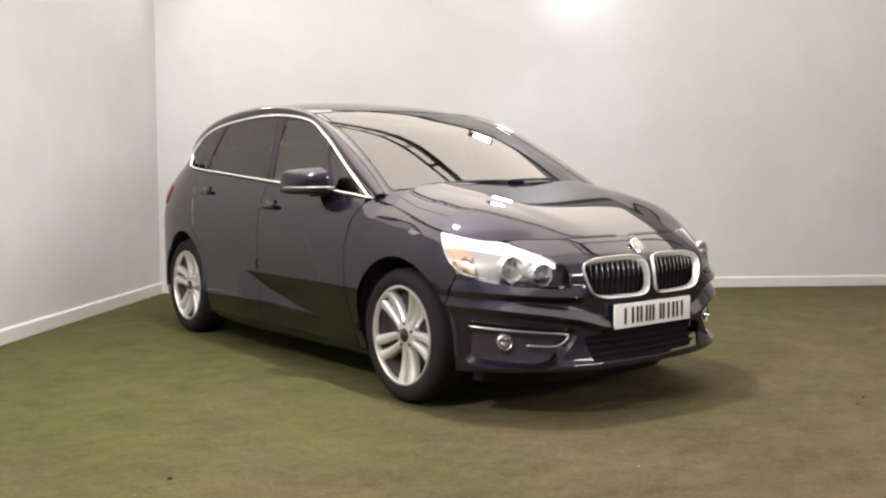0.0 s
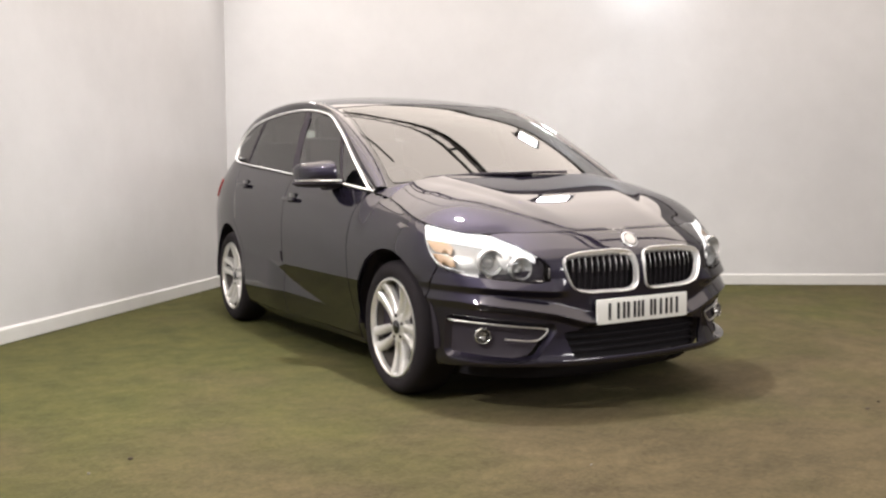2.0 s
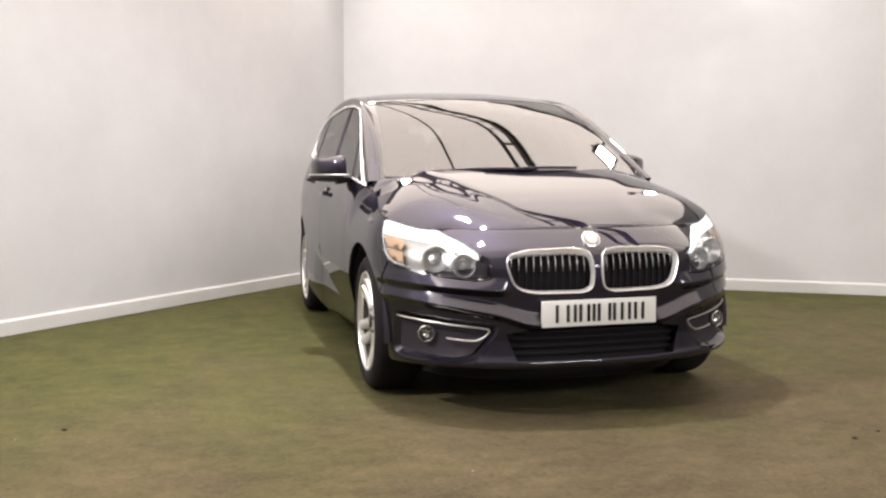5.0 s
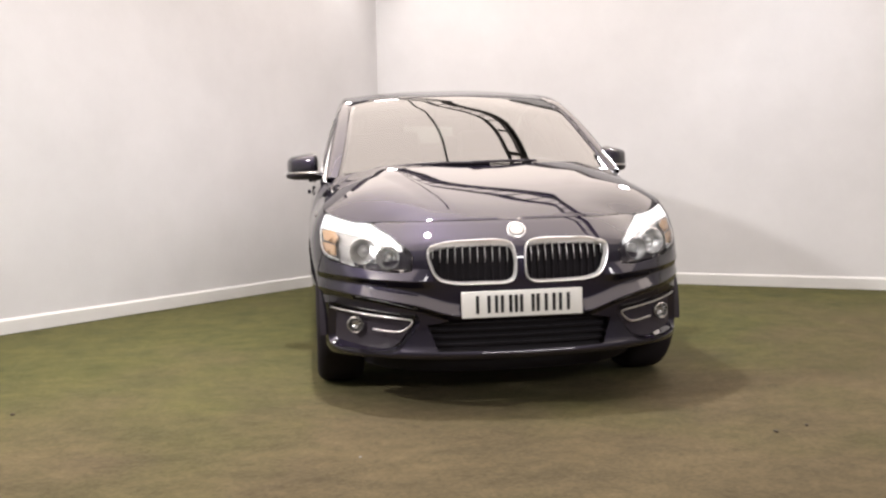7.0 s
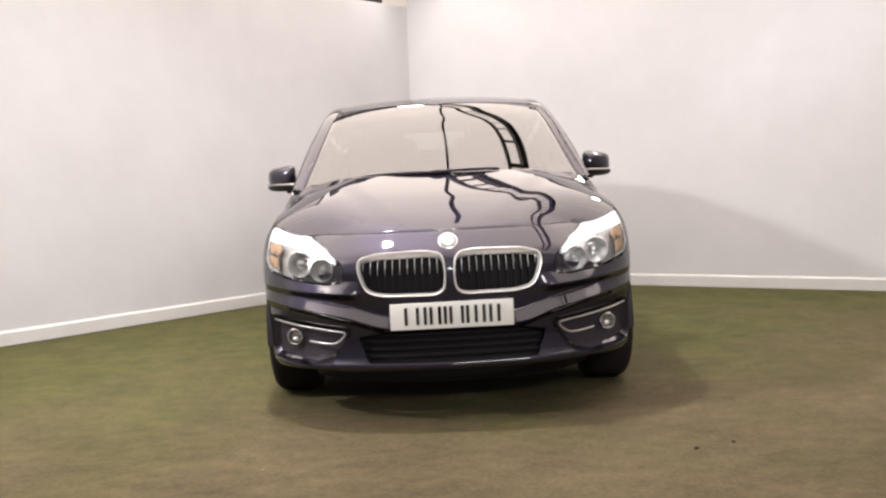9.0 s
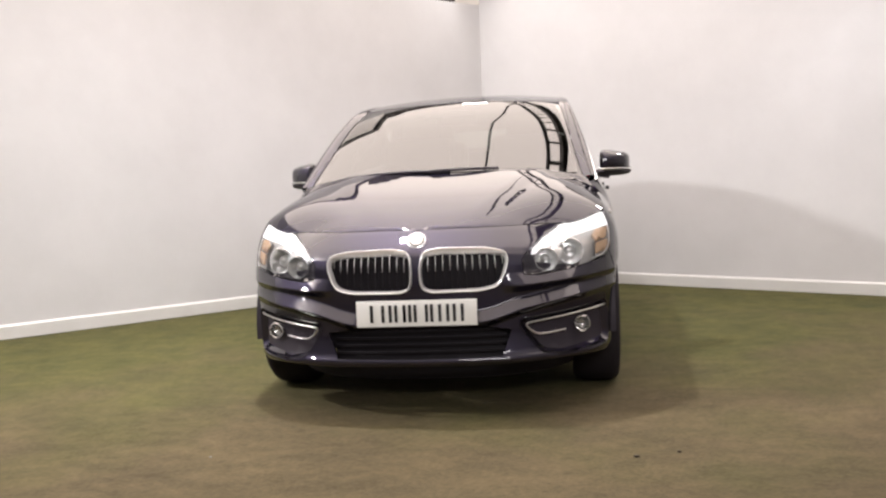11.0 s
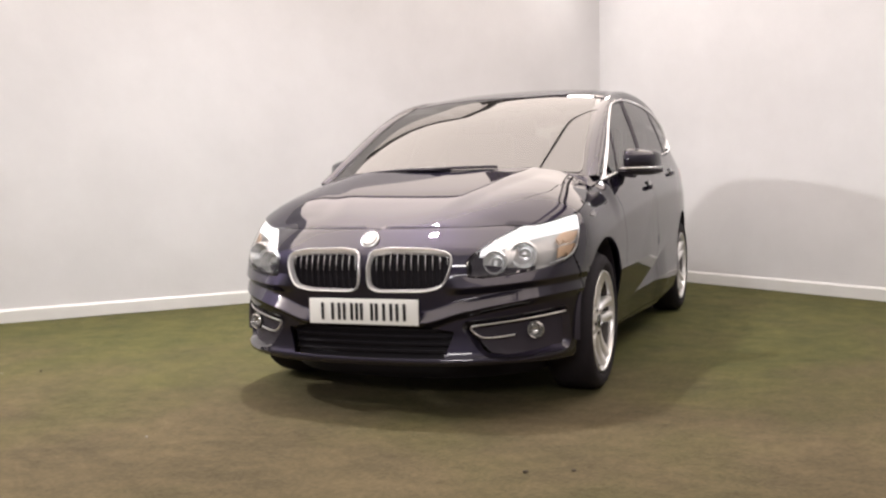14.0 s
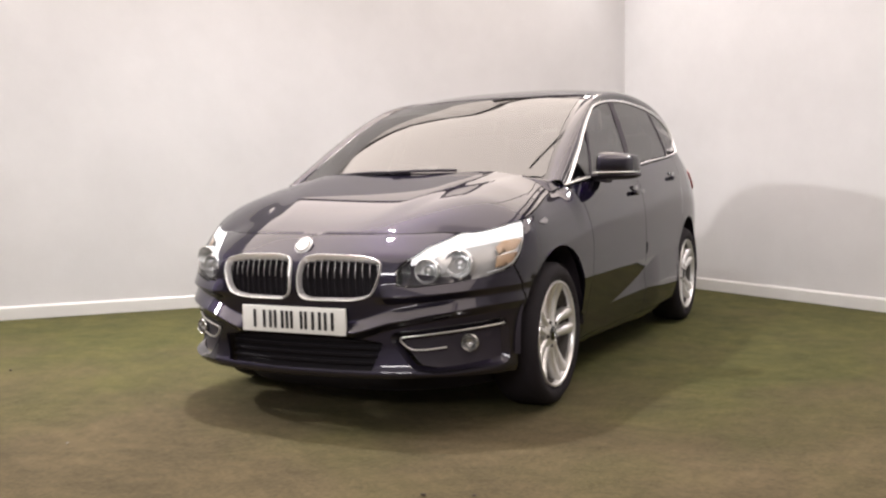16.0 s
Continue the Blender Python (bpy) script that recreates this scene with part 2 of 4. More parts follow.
def offset(poly, d):
    """The closed polygon moved inwards by d."""
    p = np.array([q for i, q in enumerate(poly) if np.linalg.norm(np.array(q) - np.array(poly[i - 1])) > 1e-7])
    e = np.roll(p, -1, 0) - p
    e /= np.linalg.norm(e, axis=1)[:, None]
    n = np.stack([-e[:, 1], e[:, 0]], 1) * (1 if signed(p) > 0 else -1)
    m = n + np.roll(n, 1, 0)
    m /= np.maximum(np.sum(m * n, 1), 0.5)[:, None]
    return [tuple(q) for q in p + m * d]


def clip(poly, point, normal):
    """The part of the polygon on the side of the line to which normal points."""
    out = []
    n, c = np.array(normal, float), np.array(point, float)
    for i in range(len(poly)):
        a, b = np.array(poly[i - 1], float), np.array(poly[i], float)
        da, db = (a - c) @ n, (b - c) @ n
        if da * db < 0:
            out.append(tuple(a + (b - a) * da / (da - db)))
        if db >= 0:
            out.append(tuple(b))
    return out


def inside(poly, pts):
    p, q = np.array(poly), np.roll(np.array(poly), -1, 0)
    x, y = pts[:, 0][:, None], pts[:, 1][:, None]
    cross = ((p[:, 1] > y) != (q[:, 1] > y)) & (x < (q[:, 0] - p[:, 0]) * (y - p[:, 1]) / (q[:, 1] - p[:, 1] + 1e-15) + p[:, 0])
    return np.sum(cross, 1) % 2 == 1


def mesh_part(name, verts, faces, mat, parent=None, label="", smooth=True, normals=None, flip=False):
    """One mesh object; flip mirrors it across the car's middle plane."""
    verts = [tuple(map(float, v)) for v in verts]
    if flip:
        verts = [(-v[0], v[1], v[2]) for v in verts]
        faces = [tuple(reversed(f)) for f in faces]
    me = bpy.data.meshes.new(name)
    me.from_pydata(verts, [], faces)
    me.materials.append(mat)
    me.polygons.foreach_set("use_smooth", [smooth] * len(me.polygons))
    me.update()
    if normals is not None:
        ln = []
        for f in me.polygons:
            for v in f.vertices:
                n = normals.get(v) if f.index < normals["count"] else None
                n = tuple(f.normal) if n is None else ((-n[0], n[1], n[2]) if flip else n)
                ln.append(n)
        me.normals_split_custom_set(ln)
    ob = new(name, me)
    if parent is not None:
        ob.parent = parent
    if label:
        ob["label"] = label
    return ob


def part(name, bm, mat, parent=None, label="", smooth=True, flip=False):
    """A bmesh as one mesh object under a thing or a part."""
    if flip:
        bmesh.ops.scale(bm, vec=(-1, 1, 1), verts=bm.verts)
        bmesh.ops.reverse_faces(bm, faces=bm.faces)
    me = bpy.data.meshes.new(name)
    bm.to_mesh(me)
    bm.free()
    me.materials.append(mat)
    me.polygons.foreach_set("use_smooth", [smooth] * len(me.polygons))
    if smooth:
        me.set_sharp_from_angle(angle=radians(35))
    ob = new(name, me)
    if parent is not None:
        ob.parent = parent
    if label:
        ob["label"] = label
    return ob


def panel(name, surf, outer, holes=(), step=0.03, mat=None, parent=None, label="", thick=0.012, lift=0.0, flip=False, out=None, lines=()):
    """A sheet cut from a surface by polygons in its two parameters, with true normals, a folded rim and edges along crease lines."""
    loops = [dense(outer, step)] + [dense(h, step * 0.6) for h in holes]
    pts, edges = [], []
    for lp in loops:
        base = len(pts)
        pts += lp
        edges += [(base + i, base + (i + 1) % len(lp)) for i in range(len(lp))]
    for line in lines:
        line = np.array(dense(line, step * 0.8, False))
        ok = inside(loops[0], line)
        for lp in loops[1:]:
            ok &= ~inside(lp, line)
        if ok.any():
            near = np.array([np.min(np.sum((np.array(pts) - q) ** 2, 1)) < (0.2 * step) ** 2 for q in line])
            ok &= ~near
        last = None
        for q, good in zip(line, ok):
            if good:
                pts.append(tuple(q))
                if last is not None:
                    edges.append((last, len(pts) - 1))
                last = len(pts) - 1
            else:
                last = None
    border = np.array(pts)
    lo, hi = border.min(0), border.max(0)
    gx, gy = np.meshgrid(np.arange(lo[0] + step / 2, hi[0], step), np.arange(lo[1] + step / 2, hi[1], step))
    g = np.stack([gx.ravel(), gy.ravel()], 1)
    ok = inside(loops[0], g)
    for lp in loops[1:]:
        ok &= ~inside(lp, g)
    g = g[ok]
    if len(g):
        keep = np.array([np.min(np.sum((border - q) ** 2, 1)) > (0.45 * step) ** 2 for q in g])
        g = g[keep]
    from mathutils.geometry import delaunay_2d_cdt
    res = delaunay_2d_cdt([Vector(p) for p in pts] + [Vector(p) for p in g], edges, [], 0, 1e-7)
    ab = np.array([tuple(v) for v in res[0]])
    tri = np.array([tuple(f) for f in res[2]])
    mid = ab[tri].mean(1)
    ok = inside(loops[0], mid)
    for lp in loops[1:]:
        ok &= ~inside(lp, mid)
    tri = tri[ok]
    e = 1e-3
    p = surf(ab[:, 0], ab[:, 1])
    da = surf(ab[:, 0] + e, ab[:, 1]) - surf(ab[:, 0] - e, ab[:, 1])
    db = surf(ab[:, 0], ab[:, 1] + e) - surf(ab[:, 0], ab[:, 1] - e)
    nm = np.cross(da, db)
    nm /= np.linalg.norm(nm, axis=1)[:, None] + 1e-12
    centre = np.array((0, 0, 0.6)) if out is None else np.array(out)
    if np.sum(nm * (p - centre)) < 0:
        nm = -nm
    p = p + nm * lift
    faces = []
    for a, b, c in tri:
        fn = np.cross(p[b] - p[a], p[c] - p[a])
        faces.append((a, b, c) if fn @ nm[a] > 0 else (a, c, b))
    verts = list(p)
    normals = {"count": len(faces), **{i: tuple(nm[i]) for i in range(len(p))}}
    if thick:
        count = {}
        for f in faces:
            for i in range(3):
                count[(f[i], f[(i + 1) % 3])] = 1
        inner = {}
        rim = []
        for (a, b) in count:
            if (b, a) not in count:
                for v in (a, b):
                    if v not in inner:
                        inner[v] = len(verts)
                        verts.append(p[v] - nm[v] * thick)
                rim.append((b, a, inner[a], inner[b]))
        faces = faces + rim
    faces = [tuple(int(i) for i in f) for f in faces]
    return mesh_part(name, verts, faces, mat, parent, label, True, normals, flip)


def bead(name, surf, poly, d0, d1, shape, mat, parent=None, label="", flip=False, n=6):
    """A moulding along a closed polygon on a surface, from inset d0 to d1; shape(t) is its height over the surface."""
    a, b = np.array(offset(poly, d0)), np.array(offset(poly, d1))
    m, e = len(a), 1e-3
    verts, faces = [], []
    for k in range(n + 1):
        t = k / n
        q = a * (1 - t) + b * t
        p = surf(q[:, 0], q[:, 1])
        nm = np.cross(surf(q[:, 0] + e, q[:, 1]) - surf(q[:, 0] - e, q[:, 1]), surf(q[:, 0], q[:, 1] + e) - surf(q[:, 0], q[:, 1] - e))
        nm /= np.linalg.norm(nm, axis=1)[:, None]
        if np.sum(nm * (p - np.array((0, 0, 0.6)))) < 0:
            nm = -nm
        verts += list(p + nm * shape(t))
    for k in range(n):
        for i in range(m):
            j = (i + 1) % m
            faces.append((k * m + i, k * m + j, (k + 1) * m + j, (k + 1) * m + i))
    bm = bmesh.new()
    vs = [bm.verts.new(tuple(map(float, v))) for v in verts]
    for f in faces:
        bm.faces.new([vs[i] for i in f])
    bmesh.ops.recalc_face_normals(bm, faces=bm.faces)
    return part(name, bm, mat, parent, label, True, flip)


def tube(name, points, r, mat, parent=None, label="", sides=8, flat=1.0, closed=False, flip=False):
    """A rod along points; flat squashes it in z."""
    pts = [Vector(tuple(map(float, q))) for q in points]
    verts, faces = [], []
    n = len(pts)
    for i, q in enumerate(pts):
        if closed:
            d = (pts[(i + 1) % n] - pts[i - 1]).normalized()
        else:
            d = (pts[min(i + 1, n - 1)] - pts[max(i - 1, 0)]).normalized()
        up = Vector((0, 0, 1)) if abs(d.z) < 0.95 else Vector((0, 1, 0))
        a = d.cross(up).normalized()
        b = a.cross(d).normalized()
        for k in range(sides):
            w = 2 * math.pi * k / sides
            verts.append(q + a * math.cos(w) * r + b * math.sin(w) * r * flat)
    for i in range(n if closed else n - 1):
        j = (i + 1) % n
        for k in range(sides):
            faces.append((i * sides + k, i * sides + (k + 1) % sides, j * sides + (k + 1) % sides, j * sides + k))
    if not closed:
        faces += [tuple(reversed(range(sides))), tuple(range((n - 1) * sides, n * sides))]
    return mesh_part(name, verts, faces, mat, parent, label, True, None, flip)


def revolve(name, profile, mat, parent=None, label="", n=48, axis="x", closed=False):
    """A turned shape from (along, radius) points, about its x or z axis."""
    verts, faces, m = [], [], len(profile)
    for k in range(n):
        w = 2 * math.pi * k / n
        for a, r in profile:
            verts.append((a, r * math.cos(w), r * math.sin(w)) if axis == "x" else (r * math.cos(w), r * math.sin(w), a))
    for k in range(n):
        j = (k + 1) % n
        for i in range(m if closed else m - 1):
            i2 = (i + 1) % m
            faces.append((k * m + i, j * m + i, j * m + i2, k * m + i2))
    bm = bmesh.new()
    vs = [bm.verts.new(v) for v in verts]
    for f in faces:
        q = [vs[i] for i in f]
        bm.faces.new(q)
    bmesh.ops.remove_doubles(bm, verts=bm.verts, dist=1e-5)
    bmesh.ops.recalc_face_normals(bm, faces=bm.faces)
    return part(name, bm, mat, parent, label)


def block(bm, m, sx, sy, sz, bevel=0.0, seg=2):
    """Adds a bevelled box to a bmesh."""
    r = bmesh.ops.create_cube(bm, size=1.0, matrix=m @ Matrix.Diagonal((sx, sy, sz, 1)))
    if bevel:
        es = list({e for v in r["verts"] for e in v.link_edges})
        bmesh.ops.bevel(bm, geom=es, offset=bevel, segments=seg, affect="EDGES", profile=0.6)


def box_part(name, m, sx, sy, sz, mat, parent=None, label="", bevel=0.0, seg=2):
    bm = bmesh.new()
    block(bm, m, sx, sy, sz, bevel, seg)
    return part(name, bm, mat, parent, label)


# ---- the booth: floor, walls, skirting ----
CORNER, LEFT_END, RIGHT_END = (-0.223, 3.593), (-5.79, -2.70), (8.27, -1.60)
WALL_H = 2.75


def slab(name, a, b, z0, z1, depth, mat, kind="structure", back=1.0, label=""):
    """A wall from a to b in plan, its face on the line, thickness behind it."""
    d = Vector((b[0] - a[0], b[1] - a[1], 0)).normalized()
    n = Vector((-d.y, d.x, 0)) * back
    verts = []
    for z in (z0, z1):
        for q in (a, b):
            base = Vector((q[0], q[1], z))
            verts += [base, base + n * depth]
    faces = [(0, 2, 6, 4), (1, 5, 7, 3), (0, 4, 5, 1), (2, 3, 7, 6), (4, 6, 7, 5), (0, 1, 3, 2)]
    ob = mesh_part(name, verts, faces, mat, None, "", False)
    return tagged(ob, label, "wall", kind=kind)


slab("wall_left", LEFT_END, CORNER, 0, WALL_H, 0.1, WALLMAT, label="white painted booth wall with faint scuffs")
slab("wall_right", CORNER, RIGHT_END, 0, WALL_H + 0.17, 0.1, WALLMAT, label="white painted booth wall catching lamp light")


def skirting(name, a, b):
    d = Vector((b[0] - a[0], b[1] - a[1], 0)).normalized()
    n = Vector((d.y, -d.x, 0))
    prof = [(0.0, 0.0), (0.018, 0.0), (0.018, 0.088), (0.010, 0.100), (0.0, 0.102)]
    verts, faces = [], []
    for q in (a, b):
        for o, z in prof:
            verts.append(Vector((q[0], q[1], z)) + n * (o + 0.002))
    k = len(prof)
    for i in range(k):
        j = (i + 1) % k
        faces.append((i, j, k + j, k + i))
    ob = mesh_part(name, verts, faces, SKIRTMAT, None, "", False)
    return tagged(ob, "white painted skirting board along the wall", "skirting", kind="structure")


skirting("baseboard_left", LEFT_END, CORNER)
skirting("baseboard_right", CORNER, RIGHT_END)

# floor: one sheet of worn artificial grass
fv, ff, FN = [], [], 320
for i in range(FN + 1):
    for j in range(FN + 1):
        fx, fy = -11 + 22 * i / FN, -14 + 22 * j / FN
        fv.append((fx, fy, 0.004 * noise.noise(Vector((fx * 1.3, fy * 1.3, 0))) + 0.0010 * noise.noise(Vector((fx * 6.1, fy * 6.1, 3))) - 0.004))
for i in range(FN):
    for j in range(FN):
        q = i * (FN + 1) + j
        ff.append((q, q + FN + 1, q + FN + 2, q + 1))
tagged(mesh_part("floor", fv, ff, TURF), "worn green-brown artificial grass floor", "floor", kind="structure")

# small bits lying on the grass


def scrap(x, y, sx, sy, sz, mat, label):
    bm = bmesh.new()
    bmesh.ops.create_icosphere(bm, subdivisions=2, radius=1.0)
    for v in bm.verts:
        k = 1 + 0.35 * noise.noise(v.co * 2.3 + Vector((x, y, 0)))
        v.co = (x + sx * v.co.x * k, y + sy * v.co.y * k, 0.002 + sz * v.co.z * k)
    return tagged(part("scrap", bm, mat, None), label, "scrap", "bits on the grass")


LEAF = material("dry_leaf", (0.045, 0.032, 0.018), 0.8, grain=0.5, scale=90)
PAPER = material("paper_scrap", (0.18, 0.17, 0.155), 0.8)
scrap(-2.19, -1.80, 0.011, 0.008, 0.005, LEAF, "small dark dry leaf scrap on the worn grass")
scrap(0.872, -2.675, 0.012, 0.009, 0.004, LEAF, "small brown leaf scrap on the worn grass")
scrap(1.03, -2.615, 0.009, 0.007, 0.004, LEAF, "tiny brown leaf scrap on the worn grass")
scrap(-0.725, -2.718, 0.006, 0.005, 0.003, PAPER, "tiny white paper scrap on the worn grass")
scrap(-2.356, -1.911, 0.006, 0.004, 0.003, PAPER, "tiny pale paper scrap on the worn grass")

# the hall round the booth
slab("wall_hall_back", (-11, 8), (11, 8), 0, 4.7, 0.2, SHELL, label="plain hall wall behind the booth")
slab("wall_hall_front", (11, -14), (-11, -14), 0, 4.7, 0.2, SHELL, label="plain hall wall facing the booth")
slab("wall_hall_left", (-11, -14), (-11, 8), 0, 4.7, 0.2, GREYSHELL, label="plain grey hall side wall")
slab("wall_hall_right", (11, 8), (11, -14), 0, 4.7, 0.2, SHELL, label="plain hall side wall")
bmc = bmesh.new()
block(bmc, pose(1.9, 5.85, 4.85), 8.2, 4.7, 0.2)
tagged(part("ceiling", bmc, CEIL, None, "", False), "pale out-of-view roof sheets with a warm glow added", "ceiling", kind="structure")

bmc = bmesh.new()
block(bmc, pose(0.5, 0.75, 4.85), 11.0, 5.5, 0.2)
tagged(part("ceiling_middle", bmc, CEIL_MID, None, "", False), "out-of-view roof sheets with the strongest added glow", "ceiling", kind="structure")

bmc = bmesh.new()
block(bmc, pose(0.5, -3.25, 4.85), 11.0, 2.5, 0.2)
tagged(part("ceiling_near", bmc, CEIL_NEAR, None, "", False), "out-of-view roof sheets with a weaker added glow", "ceiling", kind="structure")

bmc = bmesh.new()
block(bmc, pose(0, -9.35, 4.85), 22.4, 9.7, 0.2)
tagged(part("ceiling_front", bmc, LINING, None, "", False), "pale out-of-view roof lining with a faint glow added", "ceiling", kind="structure")

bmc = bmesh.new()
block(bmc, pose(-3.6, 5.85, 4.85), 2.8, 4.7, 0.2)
tagged(part("ceiling_corner", bmc, CEIL_NEAR, None, "", False), "roof sheets beyond the booth corner, weaker glow added", "ceiling", kind="structure")

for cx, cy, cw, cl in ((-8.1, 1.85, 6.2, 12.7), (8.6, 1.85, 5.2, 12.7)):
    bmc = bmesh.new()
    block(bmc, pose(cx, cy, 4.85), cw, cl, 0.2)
    tagged(part("ceiling_side", bmc, LINING, None, "", False), "pale roof lining beside the brightest sheets, faint glow added", "ceiling", kind="structure")


def lamp_head(name, eye, target, w, h, label):
    """A flood lamp's housing behind its glowing face: case, visor frame, cooling ribs and yoke."""
    m = look(eye, target)
    ob = tagged(new(name), label, "lamp", "flood lamps")
    ob.matrix_world = m
    bm = bmesh.new()
    block(bm, pose(0, 0, 0.075), w + 0.06, h + 0.06, 0.11, 0.02)
    part("case", bm, STEEL, ob)
    for sx, sy, ax, ay in ((w + 0.06, 0.012, 0, h / 2 + 0.024), (w + 0.06, 0.012, 0, -h / 2 - 0.024), (0.012, h + 0.036, w / 2 + 0.024, 0), (0.012, h + 0.036, -w / 2 - 0.024, 0)):
        bm = bmesh.new()
        block(bm, pose(ax, ay, 0.0), sx, sy, 0.05)
        part("face_frame", bm, STEEL, ob, "", False)
    for k in range(5):
        bm = bmesh.new()
        block(bm, pose(-w / 2 + w * (k + 0.5) / 5, 0, 0.145), 0.012, h * 0.8, 0.04)
        part("cooling_rib", bm, STEEL, ob, "", False)
    bm = bmesh.new()
    for sx in (-1, 1):
        block(bm, pose(sx * (w / 2 + 0.045), 0, 0.10), 0.008, 0.035, 0.20)
    block(bm, pose(0, 0, 0.20), w + 0.1, 0.035, 0.008)
    part("yoke", bm, STEEL, ob, "", False)
    return ob


lamp_head("flood_lamp", (-5.4, -3.2, 4.3), (5.0, -0.6, 0.9), 0.4, 0.3, "dark steel flood lamp on a tall stand")
lamp_head("flood_lamp", (2.2, -10.6, 4.0), (-0.8, 2.5, 1.6), 4.2, 1.0, "long steel-cased fill lamp, added out of view on a stand")
lamp_head("roof_lamp", (-0.85, -1.1, 4.5), (-0.8, -1.1, 0.0), 0.18, 0.15, "square dark steel lamp hung under the roof")
lamp_head("flood_lamp", (2.38, 1.22, 2.98), (1.7, -0.6, 0.9), 0.24, 0.22, "small flood lamp on an arm over the booth wall")
lamp_head("flood_lamp", (-0.28, 3.30, 3.0), (0.0, 0.6, 1.3), 0.3, 0.14, "small flood lamp on an arm over the booth corner")
# The second stand carries the added front fill lamp.
for sx, sy, sz in ((-5.56, -3.28, 4.3), (2.30, -10.83, 4.0)):
    stand = tagged(new("lamp_stand"), "tall black tripod stand under the flood lamp", "stand", "lamp stands")
    stand.location = (sx, sy, 0)
    tube("pole", [(0, 0, 0.35), (0, 0, sz)], 0.02, STEEL, stand)
    for k in range(3):
        w = 2 * math.pi * k / 3
        tube("leg", [(0, 0, 0.9), (0.5 * math.cos(w), 0.5 * math.sin(w), 0.012)], 0.012, STEEL, stand)
for foot, head in (((2.72, 1.95), (2.43, 1.36, 3.09)), ((0.20, 3.72), (-0.29, 3.46, 3.07))):
    tagged(tube("lamp_post", [(*foot, 0.0), (*foot, 2.9), (*foot, 3.12), ((foot[0] + head[0]) / 2, (foot[1] + head[1]) / 2, 3.16), head], 0.02, STEEL), "steel post and arm behind the booth wall holding a lamp", "post")

# corrugated sheet standing behind the booth wall
cv_, cf_ = [], []
for k in range(61):
    cx_, cy_ = -1.18 + 0.84 * k / 60, 2.48 + 0.95 * k / 60
    o = 0.012 * math.sin(k * math.pi / 3)
    cv_ += [(cx_ - o - 0.12, cy_ + o + 0.12, 0.0), (cx_ - o - 0.12, cy_ + o + 0.12, 3.15)]
for k in range(60):
    cf_.append((2 * k, 2 * k + 2, 2 * k + 3, 2 * k + 1))
tagged(mesh_part("corrugated_sheet", cv_, cf_, STEEL), "dark corrugated metal sheet behind the booth wall", "metal sheet")

# dark steel rail capping the right wall
rail_d = Vector((RIGHT_END[0] - CORNER[0], RIGHT_END[1] - CORNER[1], 0)).normalized()
rail_n = Vector((-rail_d.y, rail_d.x, 0))
rail_a = Vector((CORNER[0], CORNER[1], 2.985)) + rail_n * 0.05
bmr = bmesh.new()
block(bmr, Matrix.Translation(rail_a + rail_d * 4.9) @ rail_d.to_track_quat("X", "Z").to_matrix().to_4x4(), 6.6, 0.13, 0.13, 0.004)
tagged(part("top_rail", bmr, STEEL, None, "", False), "dark steel rail capping the booth wall", "rail")

# roof steel: a ladder truss, a cable and cross beams under the sheets


def beam_between(name, a, b, w, h, mat, label, parent=None):
    a, b = Vector(a), Vector(b)
    d = b - a
    bm = bmesh.new()
    block(bm, Matrix.Translation((a + b) / 2) @ d.to_track_quat("X", "Z").to_matrix().to_4x4(), d.length, w, h)
    ob = part(name, bm, mat, parent, "", False)
    if parent is None:
        tagged(ob, label, "roof beam")
    return ob


def truss(ax, ay, bx, by):
    """A dark roof truss: a broad chord and a thin one joined by rungs."""
    t = tagged(new("roof_truss"), "dark steel ladder truss under the hall roof", "truss")
    d = Vector((bx - ax, by - ay, 0))
    n = Vector((-d.y, d.x, 0)).normalized() * 0.32
    beam_between("broad_chord", (ax, ay, 4.68), (bx, by, 4.68), 0.11, 0.16, STEEL, "", t)
    beam_between("thin_chord", (ax - n.x, ay - n.y, 4.67), (bx - n.x, by - n.y, 4.67), 0.06, 0.06, STEEL, "", t)
    for k in range(int(d.length / 0.45)):
        p = Vector((ax, ay, 4.67)) + d * ((k + 0.5) * 0.45 / d.length)
        beam_between("rung", p, p - n, 0.035, 0.04, STEEL, "", t)
    return t


truss(0.15, 7.2, 2.9, -3.2)
for (a, b) in (((2.6, -1.4), (7.6, -0.2)), ((-2.2, 3.5), (-2.2, 7.9)), ((-5.0, 3.5), (-2.26, 3.5))):
    beam_between("cross_beam", (*a, 4.66), (*b, 4.66), 0.10, 0.14, STEEL, "dark steel cross beam under the roof")
tagged(tube("roof_cable", [(0.12 + 0.02 * math.sin(k), 0.9 + 0.35 * k, 4.6) for k in range(18)], 0.022, STEEL), "dark cable running under the roof sheets", "cable")

# ---- the car: surfaces ----
PLAN = [(0, -2.165), (0.25, -2.152), (0.46, -2.105), (0.62, -2.015), (0.738, -1.91), (0.822, -1.79), (0.871, -1.63), (0.89, -1.40), (0.897, -0.9), (0.90, 0.0),
        (0.894, 0.9), (0.878, 1.4), (0.838, 1.75), (0.755, 1.98), (0.54, 2.12), (0, 2.165)]
plan = spline(PLAN)
_q = plan(np.linspace(0, 1, 3001))
_q[:, 0] = np.maximum(_q[:, 0], 0)
_s = np.concatenate([[0], np.cumsum(np.linalg.norm(np.diff(_q, axis=0), axis=1))])
S_END = float(_s[-1])
_t = np.gradient(_q, _s, axis=0)
_t /= np.linalg.norm(_t, axis=1)[:, None]
_t[0], _t[-1] = (1, 0), (-1, 0)

